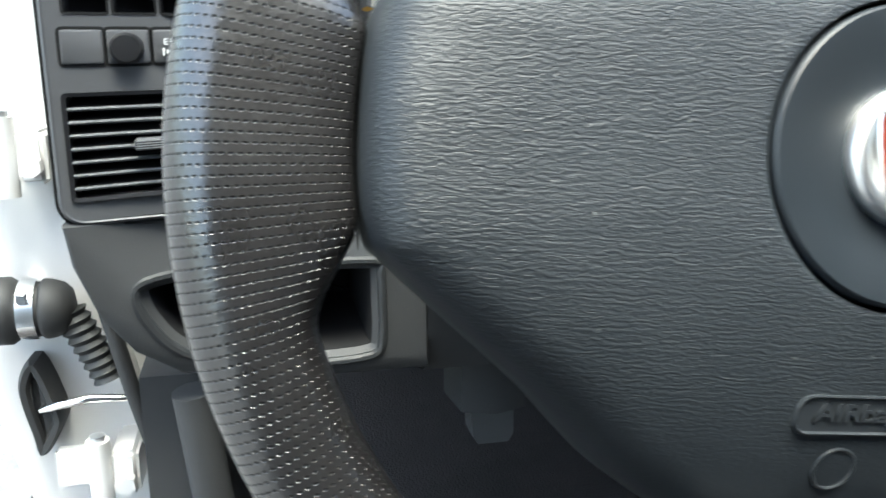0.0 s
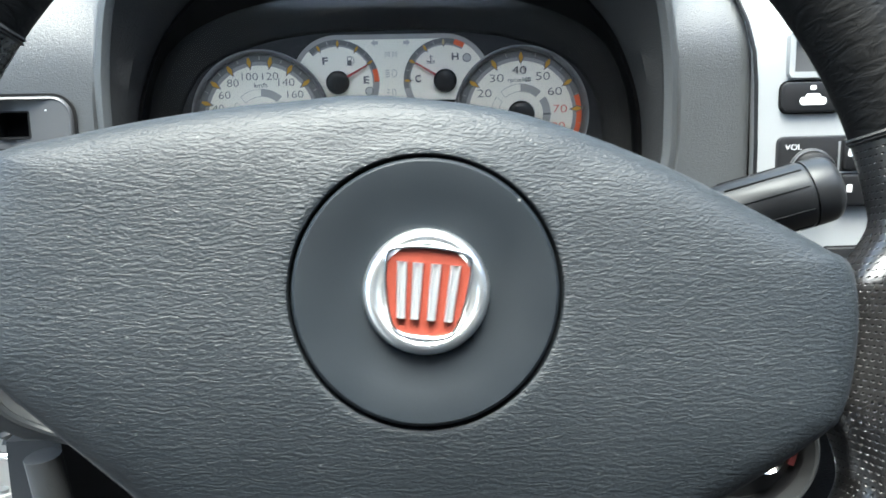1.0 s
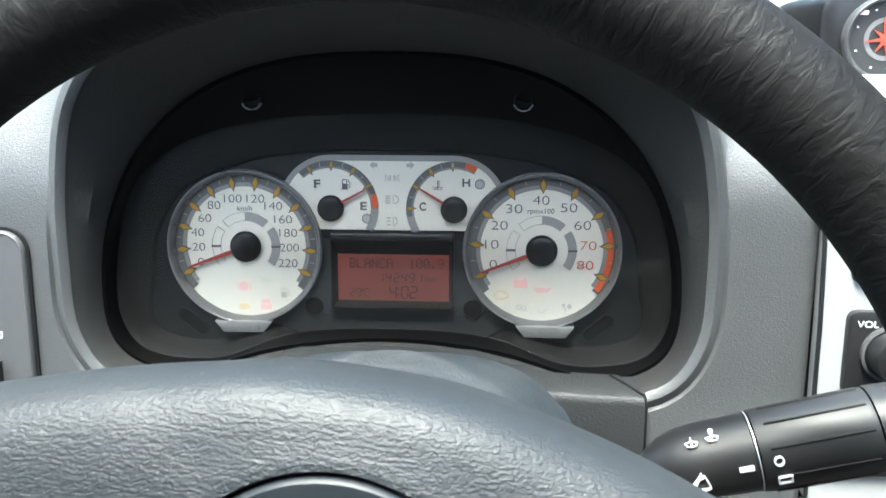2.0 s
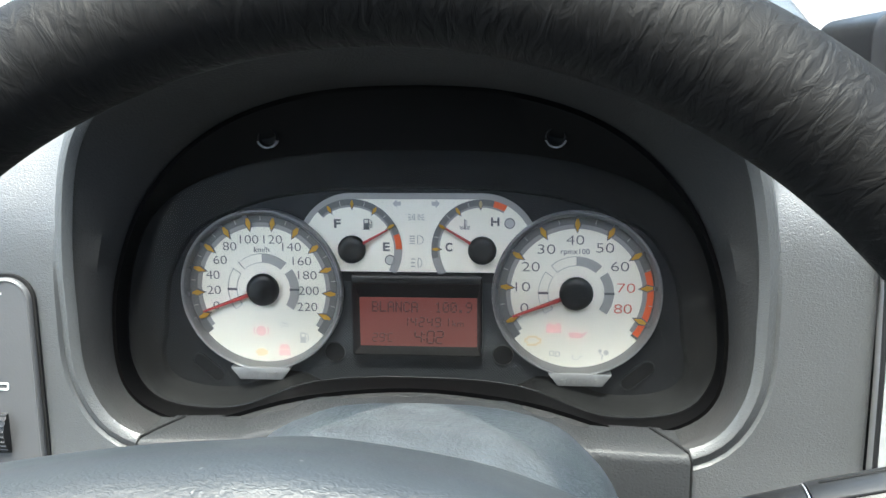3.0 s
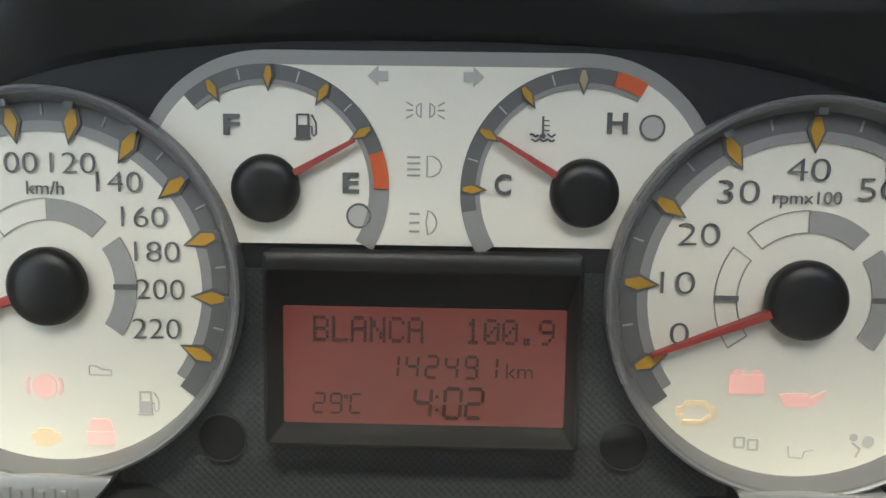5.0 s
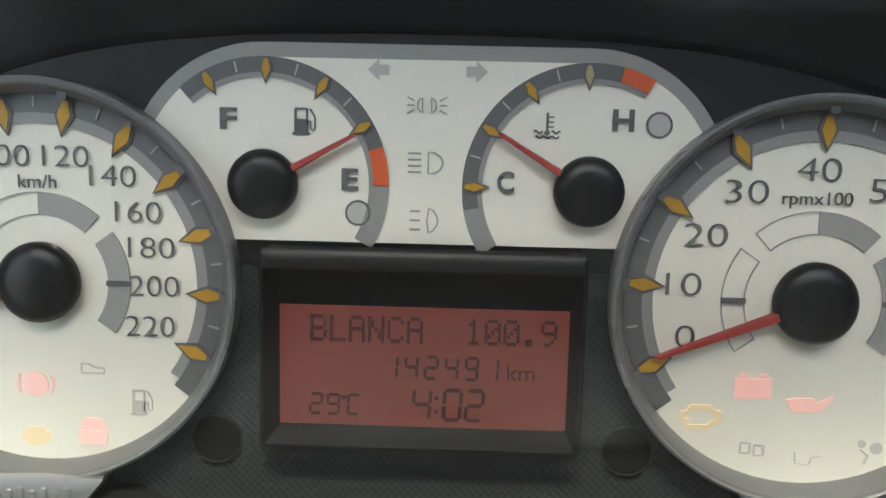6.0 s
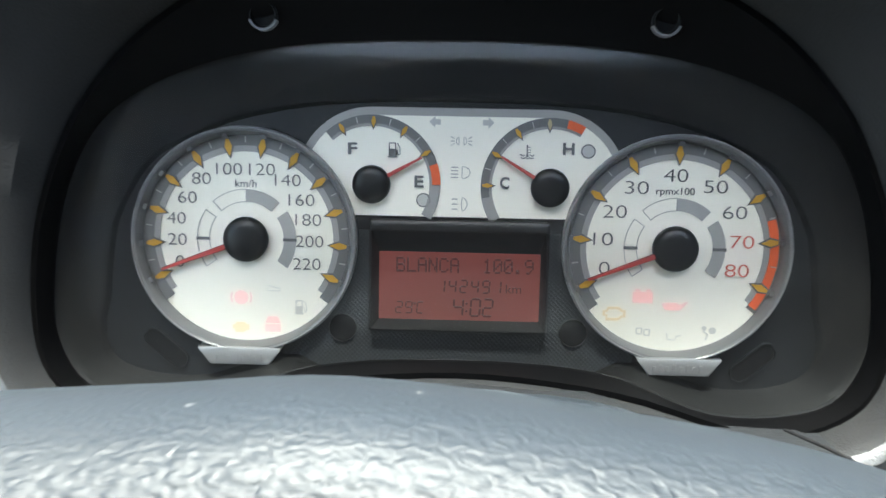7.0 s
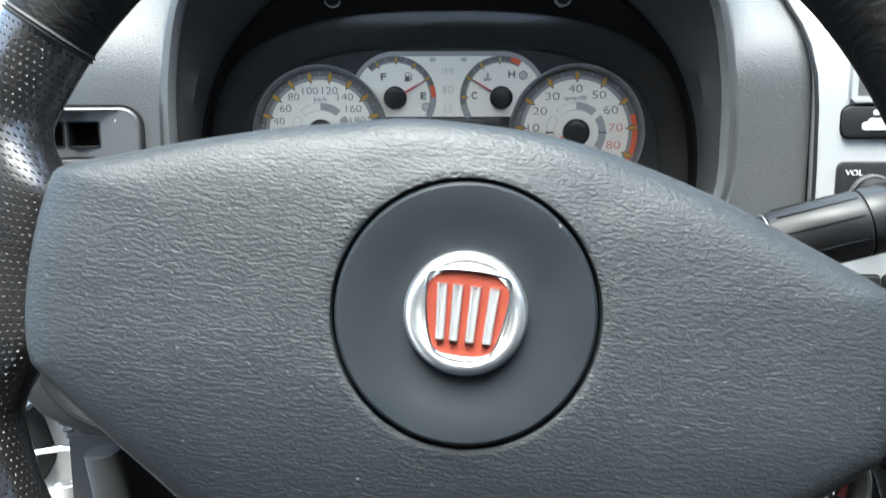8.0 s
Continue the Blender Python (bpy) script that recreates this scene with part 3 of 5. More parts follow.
part("panel_edge", ring(shrink(po, -0.0014), po, PY + 0.0006, PY + 0.004), MATT, panel, "dark gap round the panel")


part("panel_rim", loft([at_y(po, PY + 0.003), at_y(po, PY - 0.0006), at_y(shrink(po, 0.0005), PY - 0.0014), at_y(shrink(po, 0.0011), PY - 0.0017), at_y(shrink(po, 0.0017), PY - 0.0013)]), GUNMETAL, panel, "rounded panel edge")


def pierced(outline, front, holes, bends):
    """A plate with rectangular openings, scored along the bends."""
    bm = bmesh.new()
    bm.faces.new([bm.verts.new((x, front, z)) for x, z in outline])
    cuts = [((x, 0, 0), (1, 0, 0)) for x in sorted(set(bends) | {h[0] for h in holes} | {h[2] for h in holes})]
    cuts += [((0, 0, z), (0, 0, 1)) for z in sorted({h[1] for h in holes} | {h[3] for h in holes})]
    for co, no in cuts:
        bmesh.ops.bisect_plane(bm, geom=bm.verts[:] + bm.edges[:] + bm.faces[:], plane_co=co, plane_no=no)
    inside = [f for f in bm.faces if any(h[0] < f.calc_center_median().x < h[2] and h[1] < f.calc_center_median().z < h[3] for h in holes)]
    bmesh.ops.delete(bm, geom=inside, context="FACES")
    r = bmesh.ops.extrude_edge_only(bm, edges=[e for e in bm.edges if len(e.link_faces) == 1])
    for v in [v for v in r["geom"] if isinstance(v, bmesh.types.BMVert)]:
        v.co.y += 0.012
    return bm


SLOTS = [(-0.2305, -0.0056, -0.2145, 0.0075), (-0.2130, -0.0056, -0.1970, 0.0075), (-0.1955, -0.0056, -0.1797, 0.0075)]
VENT = (-0.2320, -0.0780, -0.1850, -0.0375)
part("panel_plate", pierced(shrink(po, 0.0014), PY - 0.0012, SLOTS + [VENT], (-0.190, -0.205, -0.220)), GUNMETAL, panel, "satin grey plate")
for x0, z0, x1, z1 in SLOTS:
    part("slot_floor", box(x0, PY + 0.0115, z0, x1, PY + 0.0125, z1), MATT, panel, "black empty slot")
    fr_ = rounded(x0 - 0.0004, z0 - 0.0004, x1 + 0.0004, z1 + 0.0004, 0.0012, 3)
    part("slot_edge", ring(fr_, shrink(fr_, 0.0009), PY - 0.0015, PY + 0.0117), MATT, panel, "black slot edge")
for x0, x1 in ((-0.2320, -0.2172), (-0.2158, -0.2004), (-0.1990, -0.1828)):
    bo = rounded(x0, -0.0250, x1, -0.0118, 0.0010, 3)
    part("button", slab(bo, PY - 0.0024, PY, 0.0007), GUNMETAL, panel, "grey push button")
    part("button_gap", ring(shrink(bo, -0.0013), bo, PY - 0.0015, PY), MATT, panel, "black gap")
lettering("lettering", "ELD", 0.0036, -0.1912, -0.0165, PY - 0.0043, MARK, panel, width=0.0070)
for x, w, h in ((-0.1950, 0.0006, 0.0032), (-0.1932, 0.0016, 0.0016), (-0.1912, 0.0014, 0.0008), (-0.1892, 0.0016, 0.0016), (-0.1874, 0.0006, 0.0032)):
    part("printed_mark", slab(rounded(x - w / 2, -0.0206 - h / 2, x + w / 2, -0.0206 + h / 2, 0.0003, 2), PY - 0.0044, PY - 0.002), MARK, panel)
part("printed_mark", slab(circle(-0.1713, 0.0080, 0.0004, 8), PY - 0.0016, PY - 0.001), MARK, panel)
part("printed_mark", slab(circle(-0.2075, -0.0195, 0.0008, 10), PY - 0.0037, PY - 0.003), MARK, panel)
part("round_knob", lathe([(0.0062, PY), (0.0062, PY - 0.0065), (0.0052, PY - 0.0078), (0.0008, PY - 0.008)], 24, -0.2085, -0.0190, cap1=True), BLACK, panel, "black round knob")
sq = rounded(-0.1786, -0.0346, -0.1718, -0.0314, 0.0005, 2)
part("printed_mark", ring(sq, shrink(sq, 0.0006), PY - 0.0017, PY - 0.0010), MARK, panel)
vo = rounded(VENT[0] - 0.0016, VENT[1] - 0.0016, VENT[2] + 0.0016, VENT[3] + 0.0016, 0.0020, 3)
vi = rounded(*VENT[:2], *VENT[2:], 0.0010, 3)
part("vent_frame", loft([at_y(vo, PY - 0.0008), at_y(vo, PY - 0.0024), at_y(vi, PY - 0.0020), at_y(vi, PY + 0.004)]), BLACK, panel, "black vent frame")
part("vent_depth", box(VENT[0], PY + 0.009, VENT[1], VENT[2], PY + 0.011, VENT[3]), MATT, panel, "dark air duct")
for i in range(7):
    z = -0.0418 - 0.0053 * i
    # Behind its grey edge each blade is black, colouring in the gaps' shade.
    lv = part("louvre", loft([[(x, PY - 0.0002, z), (x, PY - 0.0002, z - 0.0013), (x, PY + 0.008, z + 0.0016), (x, PY + 0.008, z + 0.0024)] for x in (VENT[0], (VENT[0] + VENT[2]) / 2, VENT[2])], True, True), MATT, panel, "louvre blade, black for the shade in the gaps")
    part("louvre_edge", loft([[(x, PY - 0.0004, z + 0.0001), (x, PY - 0.0016, z), (x, PY - 0.0020, z - 0.0007), (x, PY - 0.0016, z - 0.0014), (x, PY - 0.0004, z - 0.0015)] for x in (VENT[0], (VENT[0] + VENT[2]) / 2, VENT[2])], True, True), FASCIA, lv, "grey louvre edge")
tab = rounded(-0.2085, -0.0600, -0.1880, -0.0552, 0.0012, 3)
part("vent_tab", slab(tab, PY - 0.0085, PY - 0.001, 0.0012), GUNMETAL, panel, "ribbed grey tab")
for i in range(4):
    part("rib", box(-0.2075, PY - 0.0092, -0.0592 + 0.0010 * i, -0.1890, PY - 0.0080, -0.0588 + 0.0010 * i), SATIN, panel)
part("thumb_wheel", tube([(-0.1800, PY + 0.005, -0.054), (-0.1735, PY + 0.005, -0.054)], 0.011, 28), BLACK, panel, "ribbed black thumb wheel")
for i in range(14):
    a = radians(180 + 12.5 * i)
    part("wheel_rib", tube([(-0.1800, PY + 0.005 + 0.011 * math.sin(a), -0.054 + 0.011 * math.cos(a)), (-0.1735, PY + 0.005 + 0.011 * math.sin(a), -0.054 + 0.011 * math.cos(a))], 0.0006, 5), BLACK, panel)
# the panel turns towards the driver at its outer end
for ob in (set(bpy.data.objects) - made_before) | {o for o in bpy.data.objects if o.name.startswith("pocket")}:
    for v in (ob.data.vertices if ob.type == "MESH" else ()):
        if v.co.x < -0.190:
            v.co.y += 0.45 * (v.co.x + 0.190)

# ---- centre console ----
console = thing("centre_console", FACE, "silver centre console panel with black switches", "console")
CY = -0.052
rows = [(-0.1015, 0.1890), (-0.06, 0.1888), (-0.02, 0.1885), (0.014, 0.1874), (0.030, 0.1858), (0.045, 0.1830), (0.056, 0.1805), (0.066, 0.1770), (0.075, 0.1740)]
plate_rows = [(x, CY + (12.0 * (z - 0.028) ** 2 if z > 0.028 else 0.0), z) for z, x in rows] + [(0.173, CY + 0.046, 0.0810), (0.174, CY + 0.075, 0.0840), (0.176, CY + 0.12, 0.0835), (0.176, 0.16, 0.080), (0.176, 0.80, 0.02)]
part("console_plate", loft([[(x, y + 0.012, z), (x, y + 0.0008, z), (x + 0.0010, y, z), (0.30, y, z), (0.70, y, z), (1.10, y, z)] for x, y, z in plate_rows], closed=False), SILVER, console, "silver painted plate")
part("console_gap", tube([(x - 0.0003, y + 0.0022, z) for x, y, z in plate_rows[:10]], 0.0013, 8), BLACK, console, "dark joint line")
part("console_ledge", loft([[(x, CY + 0.002, -0.0995), (x, CY - 0.006, -0.1025), (x, CY - 0.007, -0.108), (x, CY + 0.02, -0.110)] for x in (0.1885, 0.46)], True, True), SILVER, console, "silver lower ledge")
part("console_recess", box(0.196, CY - 0.002, -0.165, 0.46, CY + 0.03, -0.1105, 0.003), MATT, console, "dark opening below the ledge")


def switch(x0, z0, x1, z1, rise=0.003, r=0.0022):
    o = rounded(x0, z0, x1, z1, r, 4)
    s = part("switch", slab(o, CY - rise, CY + 0.002, 0.0010), BLACK, console, "black plastic switch")
    part("switch_gap", ring(shrink(o, -0.0008), o, CY - 0.0006, CY + 0.001), MATT, s)
    return s


switch(0.1985, -0.0010, 0.2300, 0.0145, r=0.004)
part("printed_mark", slab(rounded(0.2075, 0.0028, 0.2215, 0.0068, 0.0018, 3), CY - 0.0034, CY - 0.003), MARK, console, "white car symbol")
part("printed_mark", slab(rounded(0.2105, 0.0050, 0.2185, 0.0086, 0.0015, 3), CY - 0.0034, CY - 0.003), MARK, console, "white car symbol")
part("printed_mark", slab(rounded(0.2128, 0.0104, 0.2158, 0.0126, 0.0004, 2), CY - 0.0034, CY - 0.003), MARK, console)
switch(0.2320, -0.0010, 0.2620, 0.0145)
vent = rounded(0.2012, 0.0165, 0.40, 0.0400, 0.003, 4)
part("centre_vent_frame", ring(vent, shrink(vent, 0.003), CY - 0.0035, CY + 0.001), SILVER, console, "silver vent frame")
part("centre_vent_depth", slab(shrink(vent, 0.0025), CY - 0.0008, CY + 0.002), GUNMETAL, console, "grey vent insert")
# radio block
radio = rounded(0.1975, -0.0502, 0.40, -0.0130, 0.004, 4)
part("radio_face", slab(radio, CY - 0.003, CY + 0.002, 0.0012), BLACK, console, "black radio front")
lettering("lettering", "VOL", 0.0040, 0.2055, -0.0185, CY - 0.0032, MARK, console, 1.15)
part("volume_knob", lathe([(0.0100, CY - 0.002), (0.0100, CY - 0.011), (0.0088, CY - 0.0135), (0.0060, CY - 0.0145), (0.0005, CY - 0.0142)], 32, 0.2150, -0.0310, cap1=True), BLACK, console, "black round volume knob")
part("volume_ring", lathe([(0.0118, CY - 0.0028), (0.0118, CY - 0.0048), (0.0106, CY - 0.0052), (0.0102, CY - 0.003)], 32, 0.2150, -0.0310), GUNMETAL, console, "dull metal ring")
for z in (-0.0228, -0.0412):
    part("radio_key", slab(rounded(0.2315, z - 0.008, 0.2600, z + 0.008, 0.0015, 3), CY - 0.0055, CY - 0.002, 0.0010), BLACK, console, "black radio key")
    part("printed_mark", slab(rounded(0.2335, z - 0.001, 0.2365, z + 0.003, 0.0006, 2), CY - 0.0058, CY - 0.005), MARK, console)
part("radio_gap", box(0.2292, CY - 0.0034, -0.0480, 0.2302, CY - 0.001, -0.016), SATIN, console, "pale gap between the keys")
part("radio_gap", box(0.2305, CY - 0.0034, -0.0325, 0.2620, CY - 0.001, -0.0316), SATIN, console, "pale gap between the keys")
switch(0.1925, -0.0870, 0.2235, -0.0720)
switch(0.2255, -0.0870, 0.2560, -0.0720)
for i in range(3):
    part("printed_mark", box(0.2050, CY - 0.0034, -0.0776 - 0.0018 * i, 0.2078, CY - 0.003, -0.0767 - 0.0018 * i), MARK, console, "white fog lamp symbol")
lamp = [(0.2090, -0.0832), (0.2105, -0.0832), (0.2128, -0.0815), (0.2132, -0.0793), (0.2126, -0.0772), (0.2105, -0.0757), (0.2090, -0.0757)]
part("printed_mark", ring(lamp, shrink(lamp, 0.0006), CY - 0.0034, CY - 0.003), MARK, console, "white fog lamp symbol")

# ---- gauge pod on the dashboard top ----
pod = thing("gauge_pod", FACE, "black gauge pod with round chrome-ringed dials on the dashboard top", "gauge pod")
GY = 0.115
pod_o = rounded(0.236, 0.072, 0.400, 0.132, 0.014, 5)
part("housing", slab(pod_o, GY, GY + 0.09, 0.004), BLACK, pod, "black plastic housing")
part("silver_strip", box(0.240, GY - 0.010, 0.0775, 0.400, GY + 0.02, 0.0835, 0.001), SATIN, pod, "silver strip below the dials")
for gx in (0.2725, 0.3255, 0.3785):
    d = part("dial", slab(circle(gx, 0.104, 0.0215, 40), GY - 0.003, GY + 0.001), LOWER, pod, "dark grey dial face")
    part("dial_ring", lathe([(0.0240, GY), (0.0240, GY - 0.006), (0.0228, GY - 0.0075), (0.0214, GY - 0.006), (0.0212, GY - 0.002)], 40, gx, 0.104), GUNMETAL, d, "satin grey ring")
    for k in range(8):
        part("tick_mark", poly(turned(gx, 0.104, 45 * k + 22, [(0.0168, -0.0006), (0.0180, -0.0006), (0.0180, 0.0006), (0.0168, 0.0006)]), GY - 0.0034), INKPALE, d)
star = []
for k in range(16):
    r = 0.0125 if k % 4 == 0 else (0.0090 if k % 2 == 0 else 0.0028)
    star.append((0.2725 + r * math.cos(radians(22.5 * k + 8)), 0.104 + r * math.sin(radians(22.5 * k + 8))))
part("compass_star", poly(star, GY - 0.0042, 0.0006), glow("compass_red", (1.0, 0.10, 0.05), 0.03, base=(0.40, 0.05, 0.03)), pod, "lit red compass star")
part("compass_ring", ring(circle(0.2725, 0.104, 0.0122, 40), circle(0.2725, 0.104, 0.0095, 40), GY - 0.0034, GY - 0.003), BANDDARK, pod, "grey compass ring")
part("red_sign", slab(rounded(0.2565, 0.1175, 0.2615, 0.1200, 0.0005, 2), GY - 0.0040, GY - 0.003), LAMPRED, pod, "small red lit sign")


# ---- instrument cluster ----
cluster = thing("instrument_cluster", FACE, "lit white-dial instrument cluster under a clear lens", "instrument cluster")
part("trim", loft([at_y(shrink(trim_out, -0.0015), -0.020), at_y(shrink(trim_out, -0.0005), -0.0265), at_y(shrink(trim_out, 0.0015), -0.0270), at_y([(0.12 * a[0] + 0.88 * b[0], 0.12 * a[1] + 0.88 * b[1]) for a, b in zip(trim_out, trim_in)], -0.0170), at_y(trim_in, -0.0150), at_y(shrink(trim_in, -0.0006), -0.0138)]), GLOSS, cluster, "black frame round the lens")
step = []
for a, b, c, d in zip(shrink(trim_in, 0.0175), shrink(trim_in, 0.0120), shrink(trim_in, 0.0030), shrink(trim_in, -0.0075)):
    up, down = max(0.0, min(1.0, (b[1] - 0.005) / 0.035)), max(0.0, min(1.0, (-0.022 - b[1]) / 0.022))
    x, z = b[0] + (a[0] - b[0]) * up, b[1] + (a[1] - b[1]) * up
    mid = max(0.0, min(1.0, (0.075 - abs(c[0])) / 0.030)) if c[1] < 0 else 0.0
    down = max(down, mid)
    low_x, low_z = c[0] + (d[0] - c[0]) * mid, c[1] + (d[1] - c[1]) * mid
    step.append((x + (low_x - x) * down, z + (low_z - z) * down))


def between(k, y):
    return [(a[0] + (b[0] - a[0]) * k, y, a[1] + (b[1] - a[1]) * k) for a, b in zip(trim_in, step)]


part("side_slope", loft([at_y(shrink(trim_in, -0.001), -0.0135), between(0.06, -0.0130), between(0.30, -0.0105), between(0.60, -0.0068), between(0.85, -0.0036), between(0.97, -0.0026), between(1.0, -0.0020), at_y(shrink(step, 0.0010), 0.0)]), SURROUND, cluster, "dark grey sloping surround")
part("face_plate", slab(shrink(step, 0.0005), 0.0, 0.004), PLAIN, cluster, "dark grey face plate")
knurl = [(-0.060, -0.0480), (-0.045, -0.0450), (-0.020, -0.0445), (0.0, -0.0440), (0.020, -0.0445), (0.045, -0.0450), (0.060, -0.0480), (0.060, 0.004), (-0.060, 0.004)]
part("knurled_plate", slab(knurl, -0.0006, 0.001), PLATE, cluster, "finely knurled strip below the display")
for s in (-1, 1):
    sc = part("screw", lathe([(0.0044, -0.0150), (0.0044, -0.0215), (0.0038, -0.0222), (0.0032, -0.0205), (0.0005, -0.0203)], 20, s * 0.0612, 0.0716, cap1=True), MATT, cluster, "recessed black screw")
    # Only the lower arc is paler: caught light put into the colour.
    part("screw_glint", band(s * 0.0612, 0.0716, 0.0040, 0.0047, 200, 340, -0.0226, 0.003), BEZEL, sc, "lower edge in paler grey for the light it catches")

DX, RO = 0.07225, 0.0379


def diamond(cx, cz, a, r0, r1, w, material, parent, front):
    m = r0 + (r1 - r0) * 0.58
    b = part("tick_mark", poly(turned(cx, cz, a, [(r0, 0), (m, -w), (r1, 0 - w * 0.45), (r1, w * 0.45), (m, w)]), front), INK, parent)
    part("tick_fill", poly(turned(cx, cz, a, [(r0 + 0.0009, 0), (m, -w * 0.66), (r1 - 0.0004, -w * 0.26), (r1 - 0.0004, w * 0.26), (m, w * 0.66)]), front - 0.00025), material, b)
    return b


def big_dial(name, cx, label, numerals, spots, a_first, a_step, unit, unit_size, needle_at):
    d = part(name, slab(circle(cx, 0, 0.0352, 72), -0.0008, 0.002), WHITE, cluster, label)
    part("bezel", lathe([(RO, 0.001), (RO, -0.0050), (RO - 0.0006, -0.0056), (RO - 0.0012, -0.0054), (RO - 0.0026, -0.0030), (RO - 0.0028, 0.001)], 72, cx, 0), BEZEL, d, "grey translucent bezel")
    part("bezel_rim", lathe([(RO + 0.0002, -0.0046), (RO + 0.0001, -0.0056), (RO - 0.0004, -0.0060), (RO - 0.0008, -0.0057)], 72, cx, 0), RIMLINE, d, "pale rim")
    part("scale_band", band(cx, 0, 0.0316, 0.0352, -38, 218, -0.0012), BANDDARK, d, "dark grey scale band")
    part("scale_band_inner", band(cx, 0, 0.0296, 0.0316, -35, 215, -0.0012), BANDLIGHT, d, "grey scale band")
    n = len(numerals)
    for i, txt in enumerate(numerals):
        a = a_first - a_step * i
        diamond(cx, 0, a, 0.0275, 0.0346, 0.0019, AMBER, d, -0.0016)
        part("outer_mark", poly(turned(cx, 0, a, [(0.0346, -0.0009), (0.0362, -0.0009), (0.0362, 0.0009), (0.0346, 0.0009)]), -0.0040, 0.002), BEZEL, d)
        if i < n - 1:
            part("minor_mark", poly(turned(cx, 0, a - a_step / 2, [(0.0326, -0.00018), (0.0346, -0.00018), (0.0346, 0.00018), (0.0326, 0.00018)]), -0.0015), INKGREY, d)
        la, rt = spots[i]
        x, z = cx + rt * math.cos(radians(la)), rt * math.sin(radians(la))
        red = unit.startswith("rpm") and i >= 7
        rpm = unit.startswith("rpm")
        wide = (0.0036, 0.0079) if rpm else (0.0030, 0.0063, 0.0093)
        lettering("numeral", txt, 0.0063 if rpm else 0.0058, x, z, -0.0013, INKRED if red else INK, d, bold=-0.00009, width=wide[len(txt) - 1] - ((0.0014 if rpm else 0.0006) if txt[0] == "1" else 0))
    lettering("lettering", unit, unit_size, cx + (-0.0008 if cx > 0 else 0), 0.0189, -0.0013, INK, d, 1.05)
    for a0, a1, mat_, hollow in ((-35, 35, BANDDARK, False), (48, 90, BANDDARK, False), (90, 132, INKGREY, True), (145, 215, INKGREY, True)):
        if hollow:
            for r0, r1 in ((0.0126, 0.0128), (0.0168, 0.0170)):
                part("arc_line", band(cx, 0, r0, r1, a0, a1, -0.0012), mat_, d)
            for a in (a0, a1):
                part("arc_line", poly(turned(cx, 0, a, [(0.0126, -0.0001), (0.0170, -0.0001), (0.0170, 0.0001), (0.0126, 0.0001)]), -0.0012), mat_, d)
        else:
            part("arc_block", band(cx, 0, 0.0127, 0.0169, a0, a1, -0.0012), INKGREY, d)
    for a in (0, 180):
        part("arc_bar", poly(turned(cx, 0, a, [(0.0125, -0.0005), (0.0171, -0.0005), (0.0171, 0.0005), (0.0125, 0.0005)]), -0.0016), INK, d)
    nd = part("needle", loft([[(x, -0.0036, z) for x, z in turned(cx, 0, needle_at, [(0.004, -0.00085), (0.0305, -0.00035), (0.0305, 0.00035), (0.004, 0.00085)])],
                              [(x, -0.0024, z) for x, z in turned(cx, 0, needle_at, [(0.004, -0.0011), (0.0308, -0.0005), (0.0308, 0.0005), (0.004, 0.0011)])]], True, True), NEEDLE, d, "red needle")
    part("hub", lathe([(0.0076, -0.0012), (0.0077, -0.0022), (0.0075, -0.0034), (0.0066, -0.0044), (0.0045, -0.0050), (0.0004, -0.0053)], 40, cx, 0, cap1=True), HUB, nd, "black needle hub")
    s = 1 if cx > 0 else -1
    tx = cx + (0.0022 if s > 0 else -0.0015)
    tb = [(tx - 0.0142, -0.0364), (tx + 0.0142, -0.0364), (tx + 0.0102, -0.0424), (tx - 0.0102, -0.0424)]
    t = part("name_tab", slab(tb, -0.0066, 0.001, 0.0007), TAB, d, "brushed silver tab with raised marks")
    for k in range(8):
        part("raised_mark", box(tx - 0.0088 + 0.0022 * k, -0.0070, -0.0412, tx - 0.0075 + 0.0022 * k, -0.0064, -0.0391 + 0.0006 * (k % 2), 0.0002), TAB, t)
    return d


SPEED_AT = ((199.4, 0.0243), (181.4, 0.0237), (164.3, 0.0248), (145.3, 0.0243), (126.6, 0.0253), (103.5, 0.0243), (77, 0.0243), (55.0, 0.0247), (36.0, 0.0232), (18.3, 0.0222), (-1.0, 0.0215), (-21.6, 0.0221))
REV_AT = ((197, 0.0243), (173.4, 0.0242), (149.5, 0.0238), (124, 0.0244), (92, 0.0245), (59.4, 0.0244), (33.1, 0.0230), (7, 0.0224), (-18.3, 0.0222))
speedo = big_dial("speedometer", -DX, "white speedometer dial with amber marks", [str(v) for v in range(0, 221, 20)], SPEED_AT, 204.0, 20.72, "km/h", 0.0036, 200.5)
tacho = big_dial("tachometer", DX, "white rev counter dial with a red zone", [str(v) for v in range(0, 81, 10)], REV_AT, 203.6, 28.4, "rpmx100", 0.0034, 201.0)
part("red_zone", band(DX, 0, 0.0316, 0.0345, -36, 18, -0.0015), ORANGE, tacho, "orange-red zone")


